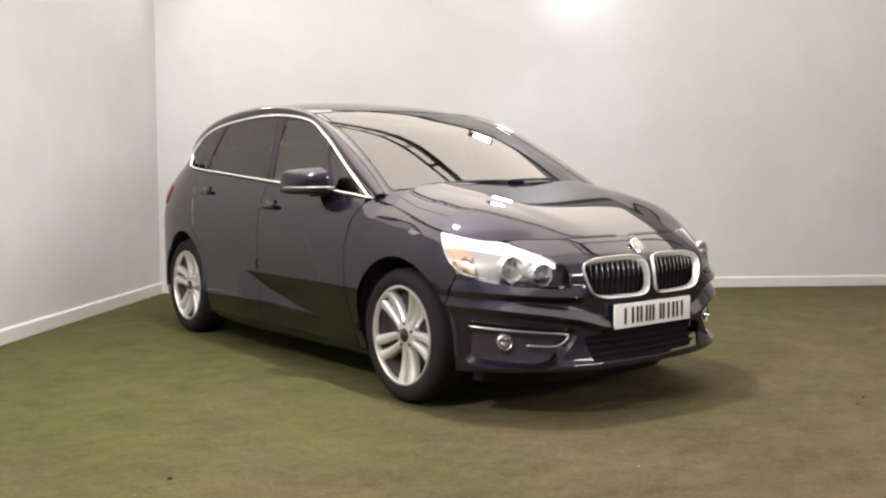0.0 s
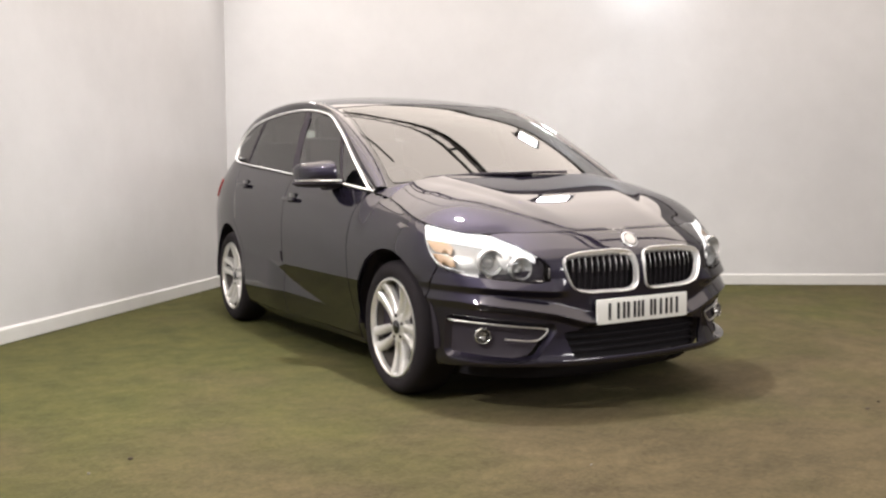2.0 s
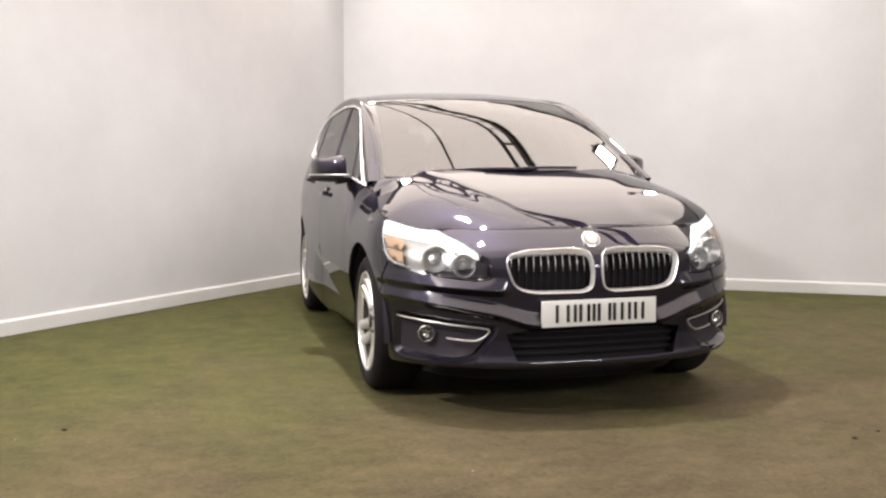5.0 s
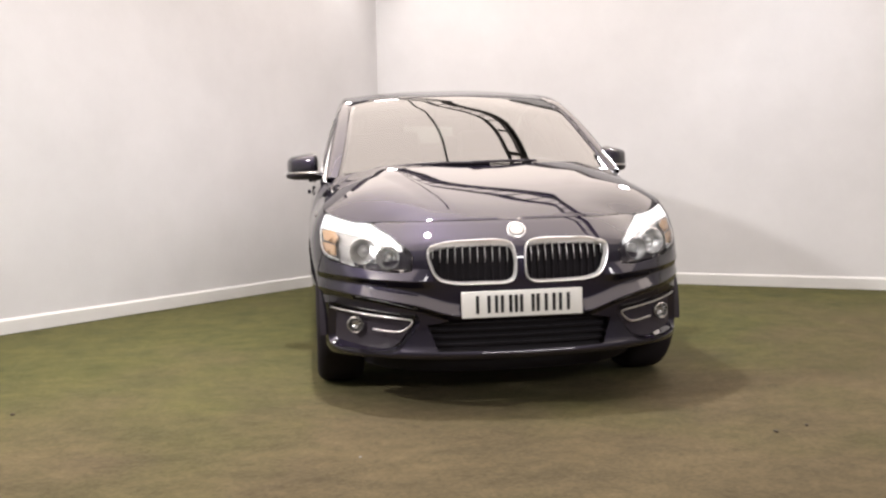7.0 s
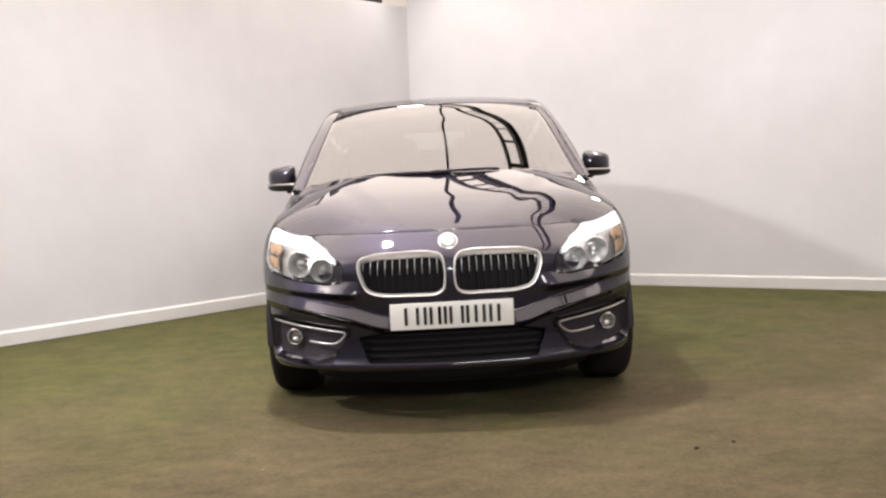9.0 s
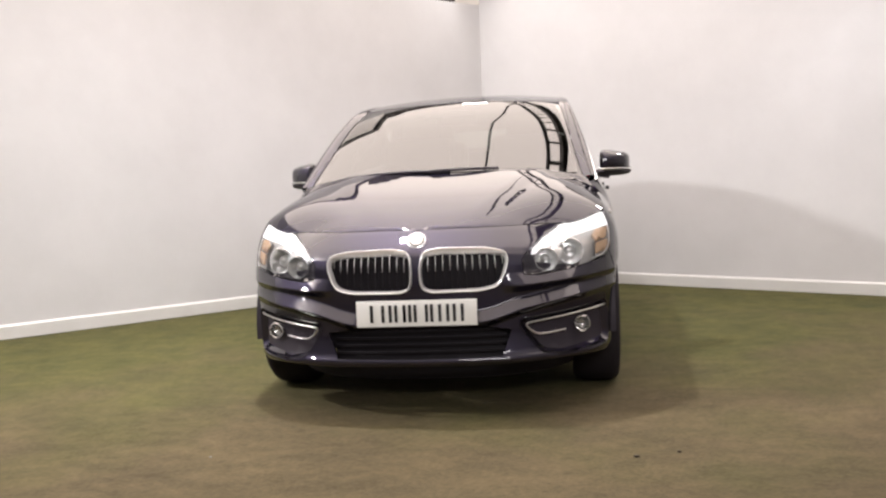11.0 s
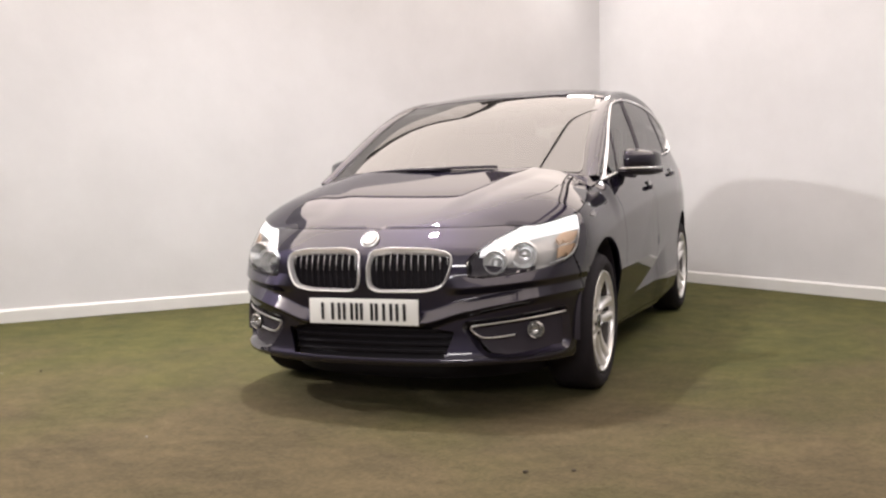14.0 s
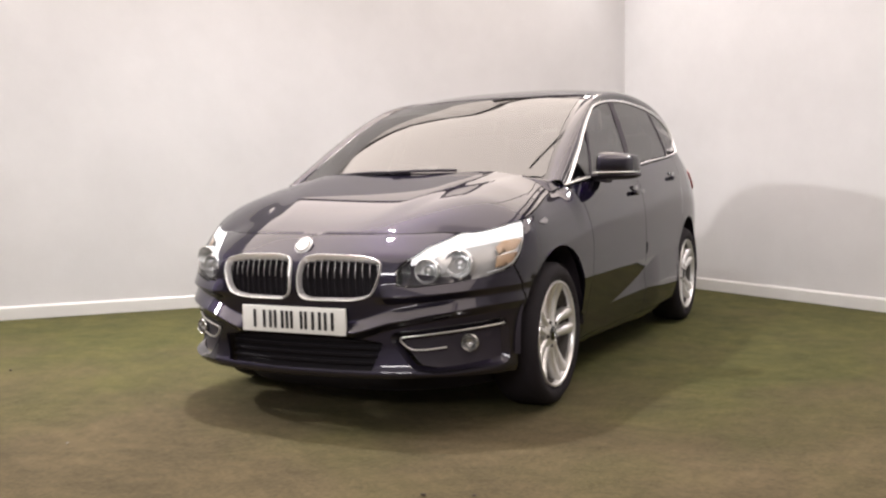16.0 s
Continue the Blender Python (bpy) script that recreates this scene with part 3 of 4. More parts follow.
belt_z = pchip([-2.2, -2.0, -1.88, -1.75, -1.6, -1.35, -1.1, -0.98, 0.0, 1.27, 2.2], [0.807, 0.807, 0.803, 0.818, 0.85, 0.908, 0.962, 0.98, 1.052, 1.142, 1.2])
belt_d = pchip([-2.2, -1.6, -1.1, -0.95, 0, 2.2], [0.06, 0.06, 0.125, 0.09, 0.09, 0.09])
front_d = pchip([0.13, 0.17, 0.20, 0.22, 0.248, 0.275, 0.36, 0.42, 0.52, 0.58, 0.64, 0.70, 0.735, 0.763, 0.79, 0.807, 0.84],
                [0.17, 0.09, 0.045, 0.015, -0.010, 0.004, 0.018, 0.02, 0.022, 0.02, 0.024, 0.045, 0.078, 0.114, 0.152, 0.178, 0.26])
side_d = pchip([0.13, 0.165, 0.20, 0.27, 0.32, 0.36, 0.56, 0.66, 0.76, 0.86, 0.94, 1.0, 1.05],
               [0.15, 0.085, 0.05, 0.026, 0.014, 0.010, 0.004, 0.0, 0.002, 0.014, 0.034, 0.06, 0.09])
groove_top = pchip([-1.2, -0.55, 0.0, 0.42, 1.0], [0.30, 0.335, 0.430, 0.530, 0.532])
groove_low = pchip([-1.2, -0.55, 0.8, 1.2], [0.30, 0.334, 0.384, 0.40])


def groove(y, z):
    """The flank's crease: an undercut that narrows to the rear over a rising lighter strip."""
    zc, zl, za = groove_top(y), groove_low(y), 0.532
    cut = 0.20 * np.clip(za - z, 0, None)
    cut = np.where(z < zc, 0.20 * (za - zc) - 0.13 * np.clip(zc - np.maximum(z, zl), 0, None), cut)
    return cut * step01(-1.15, -0.95, y) * (1 - step01(0.95, 1.25, y))

rear_d = pchip([0.13, 0.2, 0.4, 0.75, 0.95, 1.1, 1.25, 1.45], [0.12, 0.04, 0.0, 0.0, 0.034, 0.12, 0.29, 0.50])
ledge_a = pchip([0, 0.41, 0.75, 1.0], [0.556, 0.561, 0.580, 0.60])
ledge_b = pchip([0, 0.27, 0.46, 0.78, 1.0], [0.40, 0.415, 0.465, 0.512, 0.53])


def ledge(z, z0, h, back, a):
    return -a * np.where(z > z0, np.clip((z0 + h - z) / h, 0, 1), np.clip((z - z0 + back) / back, 0, 1))


def body(s, z):
    """The skin of the car: s runs round the plan from the nose, z up."""
    s, z = np.asarray(s, float), np.asarray(z, float)
    sign, a = np.where(s < 0, -1.0, 1.0), np.abs(s)
    cx, cy = np.interp(a, _s, _q[:, 0]), np.interp(a, _s, _q[:, 1])
    tx, ty = np.interp(a, _s, _t[:, 0]), np.interp(a, _s, _t[:, 1])
    wf, wr = 1 - step01(-2.03, -1.58, cy), step01(1.35, 2.1, cy)
    zb, db = belt_z(cy), belt_d(cy)
    zz = np.where(z < 0.6, z, 0.6 + (z - 0.6) * 0.45 / (zb - 0.6))
    low = side_d(np.minimum(zz, 1.05))
    low = np.where(zz > 0.76, 0.002 + (low - 0.002) * db / 0.09, low)
    up = np.maximum(z - zb, 0)
    ds = low + 0.27 * up + 0.22 * up * up + groove(cy, z)
    d = wf * front_d(z) + wr * rear_d(z) + (1 - wf - wr) * ds
    wa = step01(0.36, 0.46, cx) * (1 - step01(-1.75, -1.62, cy)) * (cy < 0)
    wb = step01(0.16, 0.30, cx) * (1 - step01(-1.75, -1.62, cy)) * (cy < 0)
    fade = 1 - 0.72 * step01(0.62, 0.83, cx)
    d = d + wa * fade * ledge(z, ledge_a(cx), 0.052, 0.03, 0.032) + wb * fade * ledge(z, ledge_b(cx), 0.048, 0.03, 0.038)
    return np.stack([sign * (cx - ty * d), cy + tx * d, z], -1)


_grid = np.linspace(0, S_END, 4000)


def at_x(x, z):
    """The s at which the nose has that x."""
    p = body(_grid[:1800], np.full(1800, z))
    k = int(np.argmax(p[:, 0]))
    return float(np.interp(x, np.maximum.accumulate(p[:k + 1, 0]), _grid[:k + 1]))


def at_y(y, z):
    """The s at which the flank has that y."""
    p = body(_grid, np.full(4000, z))
    return float(np.interp(y, np.maximum.accumulate(p[:, 1]), _grid))


def nose(poly):
    return [(at_x(x, z), z) for x, z in poly]


def flank(poly):
    return [(at_y(y, z), z) for y, z in poly]


def both(half):
    """A polygon across the middle from its half, listed from the middle top round to the middle bottom."""
    return half + [(-s, z) for s, z in reversed(half)]


flank_creases = [[(at_y(y, 0.532), 0.532) for y in np.linspace(-1.1, 0.42, 30)], [(at_y(y, float(groove_top(y))), float(groove_top(y))) for y in np.linspace(-0.56, 0.42, 24)],
                 [(at_y(y, float(groove_low(y))), float(groove_low(y))) for y in np.linspace(-0.54, 1.2, 30)]]
nose_creases = []
for f_line, up_by, down_by in ((ledge_a, 0.052, 0.03), (ledge_b, 0.048, 0.03)):
    for dz in (0.0, up_by, -down_by):
        nose_creases.append([(float(s), float(f_line(np.interp(s, _s, _q[:, 0]))) + dz) for s in np.linspace(0.2, 1.25, 50)])
nose_creases = [[(a, b + o) for a, b in line] for line in nose_creases for o in (-0.0045, 0.0, 0.0045)]
nose_creases += [[(-a, b) for a, b in line] for line in nose_creases]
flank_creases = [[(a, b + o) for a, b in line] for line in flank_creases for o in (-0.006, 0.0, 0.006)]

HUB_Y, HUB_Z, ARCH = 1.335, 0.325, 0.394


def arch(cy, a0, a1, n=24, r=ARCH):
    """Points of a wheel arch by angle from the rear-pointing axis."""
    return [(cy + r * math.cos(radians(a0 + (a1 - a0) * k / n)), HUB_Z + r * math.sin(radians(a0 + (a1 - a0) * k / n))) for k in range(n + 1)]


car = tagged(new("car"), "dark blue five-door family car parked on artificial grass", "car")
car.empty_display_size = 0.3

# bumper with nose
LAMP = [(0.79, 0.85), (0.70, 0.830), (0.604, 0.800), (0.53, 0.752), (0.465, 0.695), (0.45, 0.665), (0.458, 0.605), (0.52, 0.598), (0.70, 0.618), (0.815, 0.648)]
lamp_low = [(at_y(y, z), z) for y, z in ((-1.867, 0.631), (-1.80, 0.645), (-1.75, 0.668))]
lamp_out = [(at_y(y, z), z) for y, z in ((-1.70, 0.710), (-1.656, 0.765), (-1.622, 0.815))]
lamp_poly = [(at_y(-1.60, 0.848), 0.848)] + nose(LAMP[1:-1]) + lamp_low + lamp_out
arch_front = [(y, z) for y, z in arch(-HUB_Y, 152, 196, 14)]
top_edge = [(at_x(x, 0.806), 0.806) for x in np.linspace(0, 0.56, 12)]
bumper_half = top_edge + lamp_poly[2:-3] + flank(arch_front) + [(at_y(-1.735, 0.222), 0.222), (at_x(0.6, 0.235), 0.235), (at_x(0.45, 0.232), 0.232), (0, 0.228)]
KIDNEY = [(0.026, 0.714), (0.10, 0.727), (0.30, 0.722), (0.386, 0.704), (0.394, 0.665), (0.372, 0.592), (0.345, 0.560), (0.28, 0.546), (0.06, 0.544), (0.022, 0.565), (0.016, 0.64)]
kidney = rounded(nose(KIDNEY), 0.03)
GRILLE = [(0.0, 0.398), (0.27, 0.398), (0.40, 0.375), (0.36, 0.265), (0.0, 0.262)]
grille_half = nose(GRILLE)
grille = [grille_half[0]] + grille_half[1:4] + [grille_half[4]] + [(-s, z) for s, z in reversed(grille_half[1:4])]
BEZEL = [(0.445, 0.398), (0.62, 0.414), (0.835, 0.438), (0.845, 0.285), (0.60, 0.272), (0.53, 0.285)]
bezel = rounded(nose(BEZEL[:2]) + [(at_y(-1.80, 0.434), 0.434), (at_y(-1.79, 0.288), 0.288)] + nose(BEZEL[4:]), 0.02)


bay_edge = offset(dense(bezel, 0.02), -0.022)


def mirrored(poly):
    return [(-s, z) for s, z in reversed(poly)]


panel("front_bumper", body, both(bumper_half), [offset(kidney, -0.004), mirrored(offset(kidney, -0.004)), grille, bay_edge, mirrored(bay_edge)], 0.02, PAINT, car, "dark blue bumper with stepped creases", lines=nose_creases)

fender = [(at_y(-1.60, 0.848), 0.848)] + flank([(y, float(belt_z(y)) - 0.001) for y in np.linspace(-1.56, -1.0, 12)]) \
    + flank([(-0.965, 0.955), (-0.915, 0.88), (-0.875, 0.7), (-0.872, 0.3), (-0.885, 0.20), (-0.935, 0.20)]) + flank(arch(-HUB_Y, -16, 151, 30)) + [(at_y(-1.742, 0.668), 0.668)] + lamp_out
door_f = flank([(y, float(belt_z(y)) - 0.004) for y in np.linspace(-0.962, 0.118, 20)] + [(0.118, 0.7), (0.13, 0.215), (-0.867, 0.215), (-0.869, 0.7), (-0.908, 0.88), (-0.955, 0.95)])
door_r = flank([(y, float(belt_z(y)) - 0.004) for y in np.linspace(0.124, 1.18, 20)] + [(1.17, 0.9), (1.135, 0.76)] + arch(HUB_Y, 122, 172, 10, 0.452) + [(0.89, 0.215), (0.136, 0.215), (0.124, 0.7)])
quarter = flank([(1.186, float(belt_z(1.186)))] + [(1.27, 1.142), (1.40, 1.17), (1.43, 1.25)]) \
    + [(s, 1.25) for s in np.linspace(at_y(1.5, 1.25), S_END, 16)] + [(S_END, 0.2), (at_y(1.9, 0.2), 0.2)] + flank(arch(HUB_Y, -20, 171, 30)) \
    + flank([(0.925, 0.30)] + list(reversed(arch(HUB_Y, 122, 166, 8, 0.447))) + [(1.14, 0.76), (1.176, 0.9)])
sill = flank([(-0.862, 0.211), (0.92, 0.211), (0.935, 0.20), (0.95, 0.15), (-0.97, 0.15), (-0.95, 0.19), (-0.88, 0.195)])
for f in (False, True):
    panel("front_fender", body, fender, (), 0.010, PAINT, car, flip=f, lines=flank_creases)
    panel("front_door", body, door_f, (), 0.025, PAINT, car, flip=f, lines=flank_creases)
    panel("rear_door", body, door_r, (), 0.025, PAINT, car, flip=f, lines=flank_creases)
    panel("rear_quarter", body, quarter, (), 0.04, PAINT, car, flip=f)
    panel("sill", body, sill, (), 0.04, PAINT, car, flip=f)

# bonnet
_e = np.linspace(0, at_y(-1.0, 0.975), 500)
_e = body(_e, belt_z(np.interp(_e, _s, _q[:, 1])))
_e = _e[np.concatenate([[True], np.diff(np.maximum.accumulate(_e[:, 1])) > 1e-6])]
hood_mid = natural([-2.02, -1.99, -1.90, -1.80, -1.65, -1.5, -1.3, -1.15, -1.0], [0.793, 0.807, 0.850, 0.892, 0.944, 0.985, 1.034, 1.069, 1.10])


def bonnet(x, y):
    x, y = np.asarray(x, float), np.asarray(y, float)
    yy = np.maximum(y, _e[0, 1] + 1e-4)
    xr, zr = np.interp(yy, _e[:, 1], _e[:, 0]), np.interp(yy, _e[:, 1], _e[:, 2])
    u = np.minimum(np.abs(x) / np.maximum(xr, 0.02), 1.05)
    z = zr + (hood_mid(y) - zr) * (1 - u ** 5.0) + 0.009 * np.exp(-((u - 0.72) / 0.26) ** 2) * step01(-1.95, -1.55, y) * (1 - step01(-1.4, -1.1, y))
    line = 0.26 + 0.26 * step01(-2.0, -1.1, y)
    z = z + 0.007 * (1 - step01(line - 0.05, line + 0.08, np.abs(x))) * step01(-1.98, -1.75, y) - 0.010 * step01(-1.98, -1.75, y) * (1 - step01(0, 0.9, u))
    return np.stack([x, y, z], -1)


hood_right = [(q[0] - 0.003, q[1]) for q in _e if -1.985 < q[1] < -1.03][::8]
hood_back = [(0.715 * math.cos(w), -1.03 - 0.19 * math.sin(w)) for w in np.linspace(0.12, math.pi / 2, 12)]
hood_half = [(0.0, -1.989)] + hood_right + hood_back
hood_poly = hood_half + [(-x, y) for x, y in reversed(hood_half[1:-1])]
panel("bonnet", bonnet, hood_poly, (), 0.018, PAINT, car, "glossy dark blue bonnet with soft creases", out=(0, -1.5, 0))

# roof, windscreen, side frames
RAIL = [(0.735, -1.07, 1.005), (0.685, -0.77, 1.18), (0.65, -0.47, 1.33), (0.625, -0.25, 1.418), (0.605, -0.03, 1.480), (0.59, 0.33, 1.535), (0.59, 0.80, 1.540), (0.58, 1.2, 1.505), (0.57, 1.5, 1.445), (0.55, 1.72, 1.365)]
MIDDLE = [(0, -1.24, 1.04), (0, -0.95, 1.19), (0, -0.63, 1.345), (0, -0.38, 1.435), (0, -0.12, 1.505), (0, 0.33, 1.570), (0, 0.80, 1.580), (0, 1.25, 1.558), (0, 1.6, 1.51), (0, 1.86, 1.44)]
FRAME = [(-1.01, 0.985), (-0.71, 1.155), (-0.475, 1.29), (-0.31, 1.37), (-0.12, 1.437), (0.30, 1.484), (0.75, 1.476), (1.15, 1.428), (1.38, 1.325), (1.43, 1.25)]
_k = np.linspace(0, 1, len(RAIL))
rail = [natural(_k, [p[i] for p in RAIL]) for i in range(3)]
middle = [natural(_k, [p[i] for p in MIDDLE]) for i in range(3)]
frame_pts = [body(at_y(y, z), z) for y, z in FRAME]
frame_line = [natural(_k, [float(p[i]) for p in frame_pts]) for i in range(3)]


def top(u, v):
    u, v = np.asarray(u, float), np.asarray(v, float)
    a = np.abs(u)
    return np.stack([rail[0](v) * u, middle[1](v) + (rail[1](v) - middle[1](v)) * a ** 2, middle[2](v) + (rail[2](v) - middle[2](v)) * a ** 2.4], -1)


def pillar(w, v):
    w, v = np.asarray(w, float), np.asarray(v, float)
    b = 0.030 * 4 * w * (1 - w)
    r, f = [c(v) for c in rail], [c(v) for c in frame_line]
    return np.stack([f[0] * (1 - w) + r[0] * w + b * 0.85, f[1] * (1 - w) + r[1] * w - b * 0.45 * (1 - v) ** 2, f[2] * (1 - w) + r[2] * w + b * 0.5], -1)


VH = 0.42
panel("windscreen", top, rounded([(-0.975, 0.012), (0.975, 0.012), (0.955, VH - 0.006), (-0.955, VH - 0.006)], 0.03), (), 0.03, SCREEN, car, "raked windscreen mirroring the hall roof", thick=0.004, out=(0, 0, 0.5))
panel("windscreen_border", top, [(-1, 0.0), (1, 0.0), (0.998, VH), (-0.998, VH)], [rounded([(-0.962, 0.014), (0.962, 0.014), (0.945, VH - 0.012), (-0.945, VH - 0.012)], 0.05)], 0.03, GLOSSBLACK, car, thick=0.004, lift=-0.004, out=(0, 0, 0.5))
panel("roof", top, [(-1, VH + 0.004), (1, VH + 0.004), (1, 1), (-1, 1)], (), 0.04, PAINT, car, out=(0, 0, 0.5))
for f in (False, True):
    panel("roof_side_frame", pillar, [(0, 0), (1, 0), (1, 1), (0, 1)], (), 0.04, PAINT, car, thick=0.0, flip=f, out=(0, 0, 0.9))


for f in (False, True):
    corner = [body(at_y(-1.15, float(belt_z(-1.15))), float(belt_z(-1.15))), np.array([float(c(0.0)) for c in frame_line]), np.array([float(c(0.0)) for c in rail]), bonnet(0.62, -1.14)]
    cverts, n = [], 8
    for i in range(n + 1):
        for j in range(n + 1):
            a, b = i / n, j / n
            p = (corner[0] * (1 - a) + corner[1] * a) * (1 - b) + (corner[3] * (1 - a) + corner[2] * a) * b
            cverts.append((p[0] + 0.002, p[1], p[2] + 0.003 + 0.012 * 16 * a * (1 - a) * b * (1 - b)))
    mesh_part("scuttle_corner", cverts, [(i * (n + 1) + j, (i + 1) * (n + 1) + j, (i + 1) * (n + 1) + j + 1, i * (n + 1) + j + 1) for i in range(n) for j in range(n)], PAINT, car, "", True, None, f)


def rear_cap(a, b):
    a, b = np.asarray(a, float), np.asarray(b, float)
    lowp = body(at_y(1.43, 1.25) + (S_END - at_y(1.43, 1.25)) * a, np.full(np.shape(a), 1.248))
    wa = np.clip(a / 0.35, 0, 1)[..., None]
    pt, pr = np.array([float(c(1.0)) for c in frame_line]), np.array([float(c(1.0)) for c in rail])
    up = np.where(a[..., None] < 0.35, pt + (pr - pt) * wa, top(np.clip(1 - (a - 0.35) / 0.65, 0, 1), np.ones_like(a)))
    return lowp * (1 - b[..., None]) + up * b[..., None]


for f in (False, True):
    panel("tailgate_side", rear_cap, [(0, 0), (1, 0), (1, 0.12), (0.52, 0.12), (0.50, 0.85), (1, 0.85), (1, 1), (0, 1)], (), 0.05, PAINT, car, thick=0.0, flip=f, out=(0, 0, 0.9))

for f in (False, True):
    panel("tailgate_window", rear_cap, [(0.52, 0.12), (1.0, 0.12), (1.0, 0.85), (0.50, 0.85)], (), 0.05, SIDEGLASS, car, "lightly tinted rear window", thick=0.0, lift=0.0, flip=f, out=(0, 0, 0.9))

# side glazing
upper = [(float(frame_line[1](v)), float(frame_line[2](v)) - 0.002) for v in np.linspace(0.0, 1.0, 60)]
lower = [(1.40, 1.165), (1.27, 1.146)] + [(y, float(belt_z(y)) + 0.002) for y in np.linspace(1.1, -0.95, 24)]
glazing = rounded(flank(upper), 0.01, 2, False) + flank(lower)
inner = offset(glazing, 0.020)


def side_line(y0, z0, y1, z1):
    a, b = np.array((at_y(y0, z0), z0)), np.array((at_y(y1, z1), z1))
    d = b - a
    return tuple(a), (-d[1], d[0])


def pane(lines, name, mat, flip, label=""):
    poly = inner
    for (y0, z0, y1, z1, side) in lines:
        p0, n = side_line(y0, z0, y1, z1)
        poly = clip(poly, p0, (n[0] * side, n[1] * side))
    return panel(name, body, poly, (), 0.04, mat, car, label, thick=0.004, lift=-0.006, flip=flip)


for f in (False, True):
    bead("window_trim", body, glazing, 0.0, 0.015, lambda t: -0.004 + 0.011 * math.sin(math.pi * t) ** 0.6, CHROME, car, "satin chrome window surround", f, 6)
    pane([(-0.665, 0.95, -0.37, 1.40, 1)], "quarter_window", SIDEGLASS, f)
    pane([(-0.645, 0.95, -0.35, 1.40, -1), (0.08, 1.0, 0.17, 1.5, 1)], "front_window", SIDEGLASS, f, "lightly tinted front door glass")
    pane([(0.16, 1.0, 0.25, 1.5, -1), (1.09, 1.1, 0.93, 1.5, 1)], "rear_window", PRIVACY, f, "dark privacy glass")
    pane([(1.11, 1.1, 0.95, 1.5, -1)], "rear_quarter_window", PRIVACY, f, "dark privacy glass")
    for nm, ls in (("window_divider", [(-0.67, 0.95, -0.375, 1.40, -1), (-0.64, 0.95, -0.345, 1.40, 1)]), ("door_pillar", [(0.075, 1.0, 0.165, 1.5, -1), (0.165, 1.0, 0.255, 1.5, 1)]), ("rear_divider", [(1.085, 1.1, 0.925, 1.5, -1), (1.115, 1.1, 0.955, 1.5, 1)])):
        poly = inner
        for (y0, z0, y1, z1, side) in ls:
            p0, n = side_line(y0, z0, y1, z1)
            poly = clip(poly, p0, (n[0] * side, n[1] * side))
        panel(nm, body, poly, (), 0.04, BLACK, car, thick=0.01, lift=-0.003, flip=f)

# ---- front details ----


def sunk(depth):
    return lambda s, z: body(s, z) + np.stack([np.zeros_like(np.asarray(s, float)), np.full(np.shape(s), depth), np.zeros_like(np.asarray(s, float))], -1)


for f in (False, True):
    # kidney: dark backing, chrome surround, upright slats
    grille_ob = panel("kidney_grille", sunk(0.045), offset(kidney, -0.006), (), 0.03, GRILLEBLACK, car, "upright-slat grille in a chrome surround", thick=0.0, flip=f)
    kd = dense(kidney, 0.012)
    ki = offset(kd, 0.012)
    bead("kidney_surround", body, kd, -0.004, 0.009, lambda t: -0.012 + 0.024 * math.sin(math.pi * min(1, t * 1.05)) ** 0.6 - 0.03 * max(0, t - 0.7), CHROME, grille_ob, "polished chrome rounded surround", f, 8)
    for k in range(11):
        sx = at_x(0.052 + 0.318 * k / 10, 0.64)
        zs = [z for s, z in dense(ki, 0.004) if abs(s - sx) < 0.005]
        zt, zl = max(zs) + 0.004, min(zs) - 0.004
        n, verts, front = 8, [], []
        for i in range(n + 1):
            z = zl + (zt - zl) * i / n
            p = body(sx, z)
            y0 = p[1] + 0.016 + 0.022 * (1 - i / n)
            verts += [(p[0] + dx, y0 + dy, z) for dx, dy in ((-0.005, 0.035), (-0.005, 0.003), (0, 0), (0.005, 0.003), (0.005, 0.035))]
            w = 0.0007 + 0.0014 * i / n
            # Edge cut off below: light on the fins' upper half, put into shape.
            if i >= 4:
                front += [(p[0] + dx, y0 - 0.003 + abs(dx) * 0.5, z) for dx in (-w, 0, w)]
        mesh_part("grille_fin", verts, [(i * 5 + j, i * 5 + j + 1, i * 5 + j + 6, i * 5 + j + 5) for i in range(n) for j in range(4)], GRILLEBLACK, grille_ob, "", True, None, f)
        mesh_part("fin_lit_edge", front, [(i * 3 + j, i * 3 + j + 1, i * 3 + j + 4, i * 3 + j + 3) for i in range(n - 4) for j in range(2)], FINEDGE, grille_ob, "satin metal front edge, kept to the lit upper half", True, None, f)
    # fog lamp bay with its chamfered painted edge
    bead("bay_chamfer", body, dense(bezel, 0.02), -0.0225, 0.002, lambda t: 0.002 - 0.028 * t, PAINT, car, "", f, 4)
    panel("fog_bay", sunk(0.05), offset(bezel, -0.008), (), 0.03, BLACK, car, thick=0.0, flip=f)

panel("lower_grille_backing", sunk(0.06), offset(grille, -0.01), (), 0.04, GRILLEBLACK, car, thick=0.0)
for k in range(4):
    z = 0.285 + 0.03 * k
    xs = np.linspace(-0.375, 0.375, 25)
    tube("lower_grille_bar", [(x, float(body(at_x(abs(x), z), z)[1]) + 0.040, z) for x in xs], 0.007, GRILLEBLACK, car, sides=6)
screen_outline = [(0, 0.245), (at_x(0.6, 0.245), 0.245), (at_y(-1.66, 0.24), 0.24), (at_y(-1.66, 0.15), 0.14), (at_x(0.6, 0.14), 0.13), (0, 0.13)]


def nose_screen(s, z):
    """An upright black screen added under the bumper's lip to stop lamp light."""
    p = body(s, np.maximum(z, 0.205))
    return np.stack([p[..., 0] * 0.84, p[..., 1] + 0.20, np.asarray(z, float)], -1)


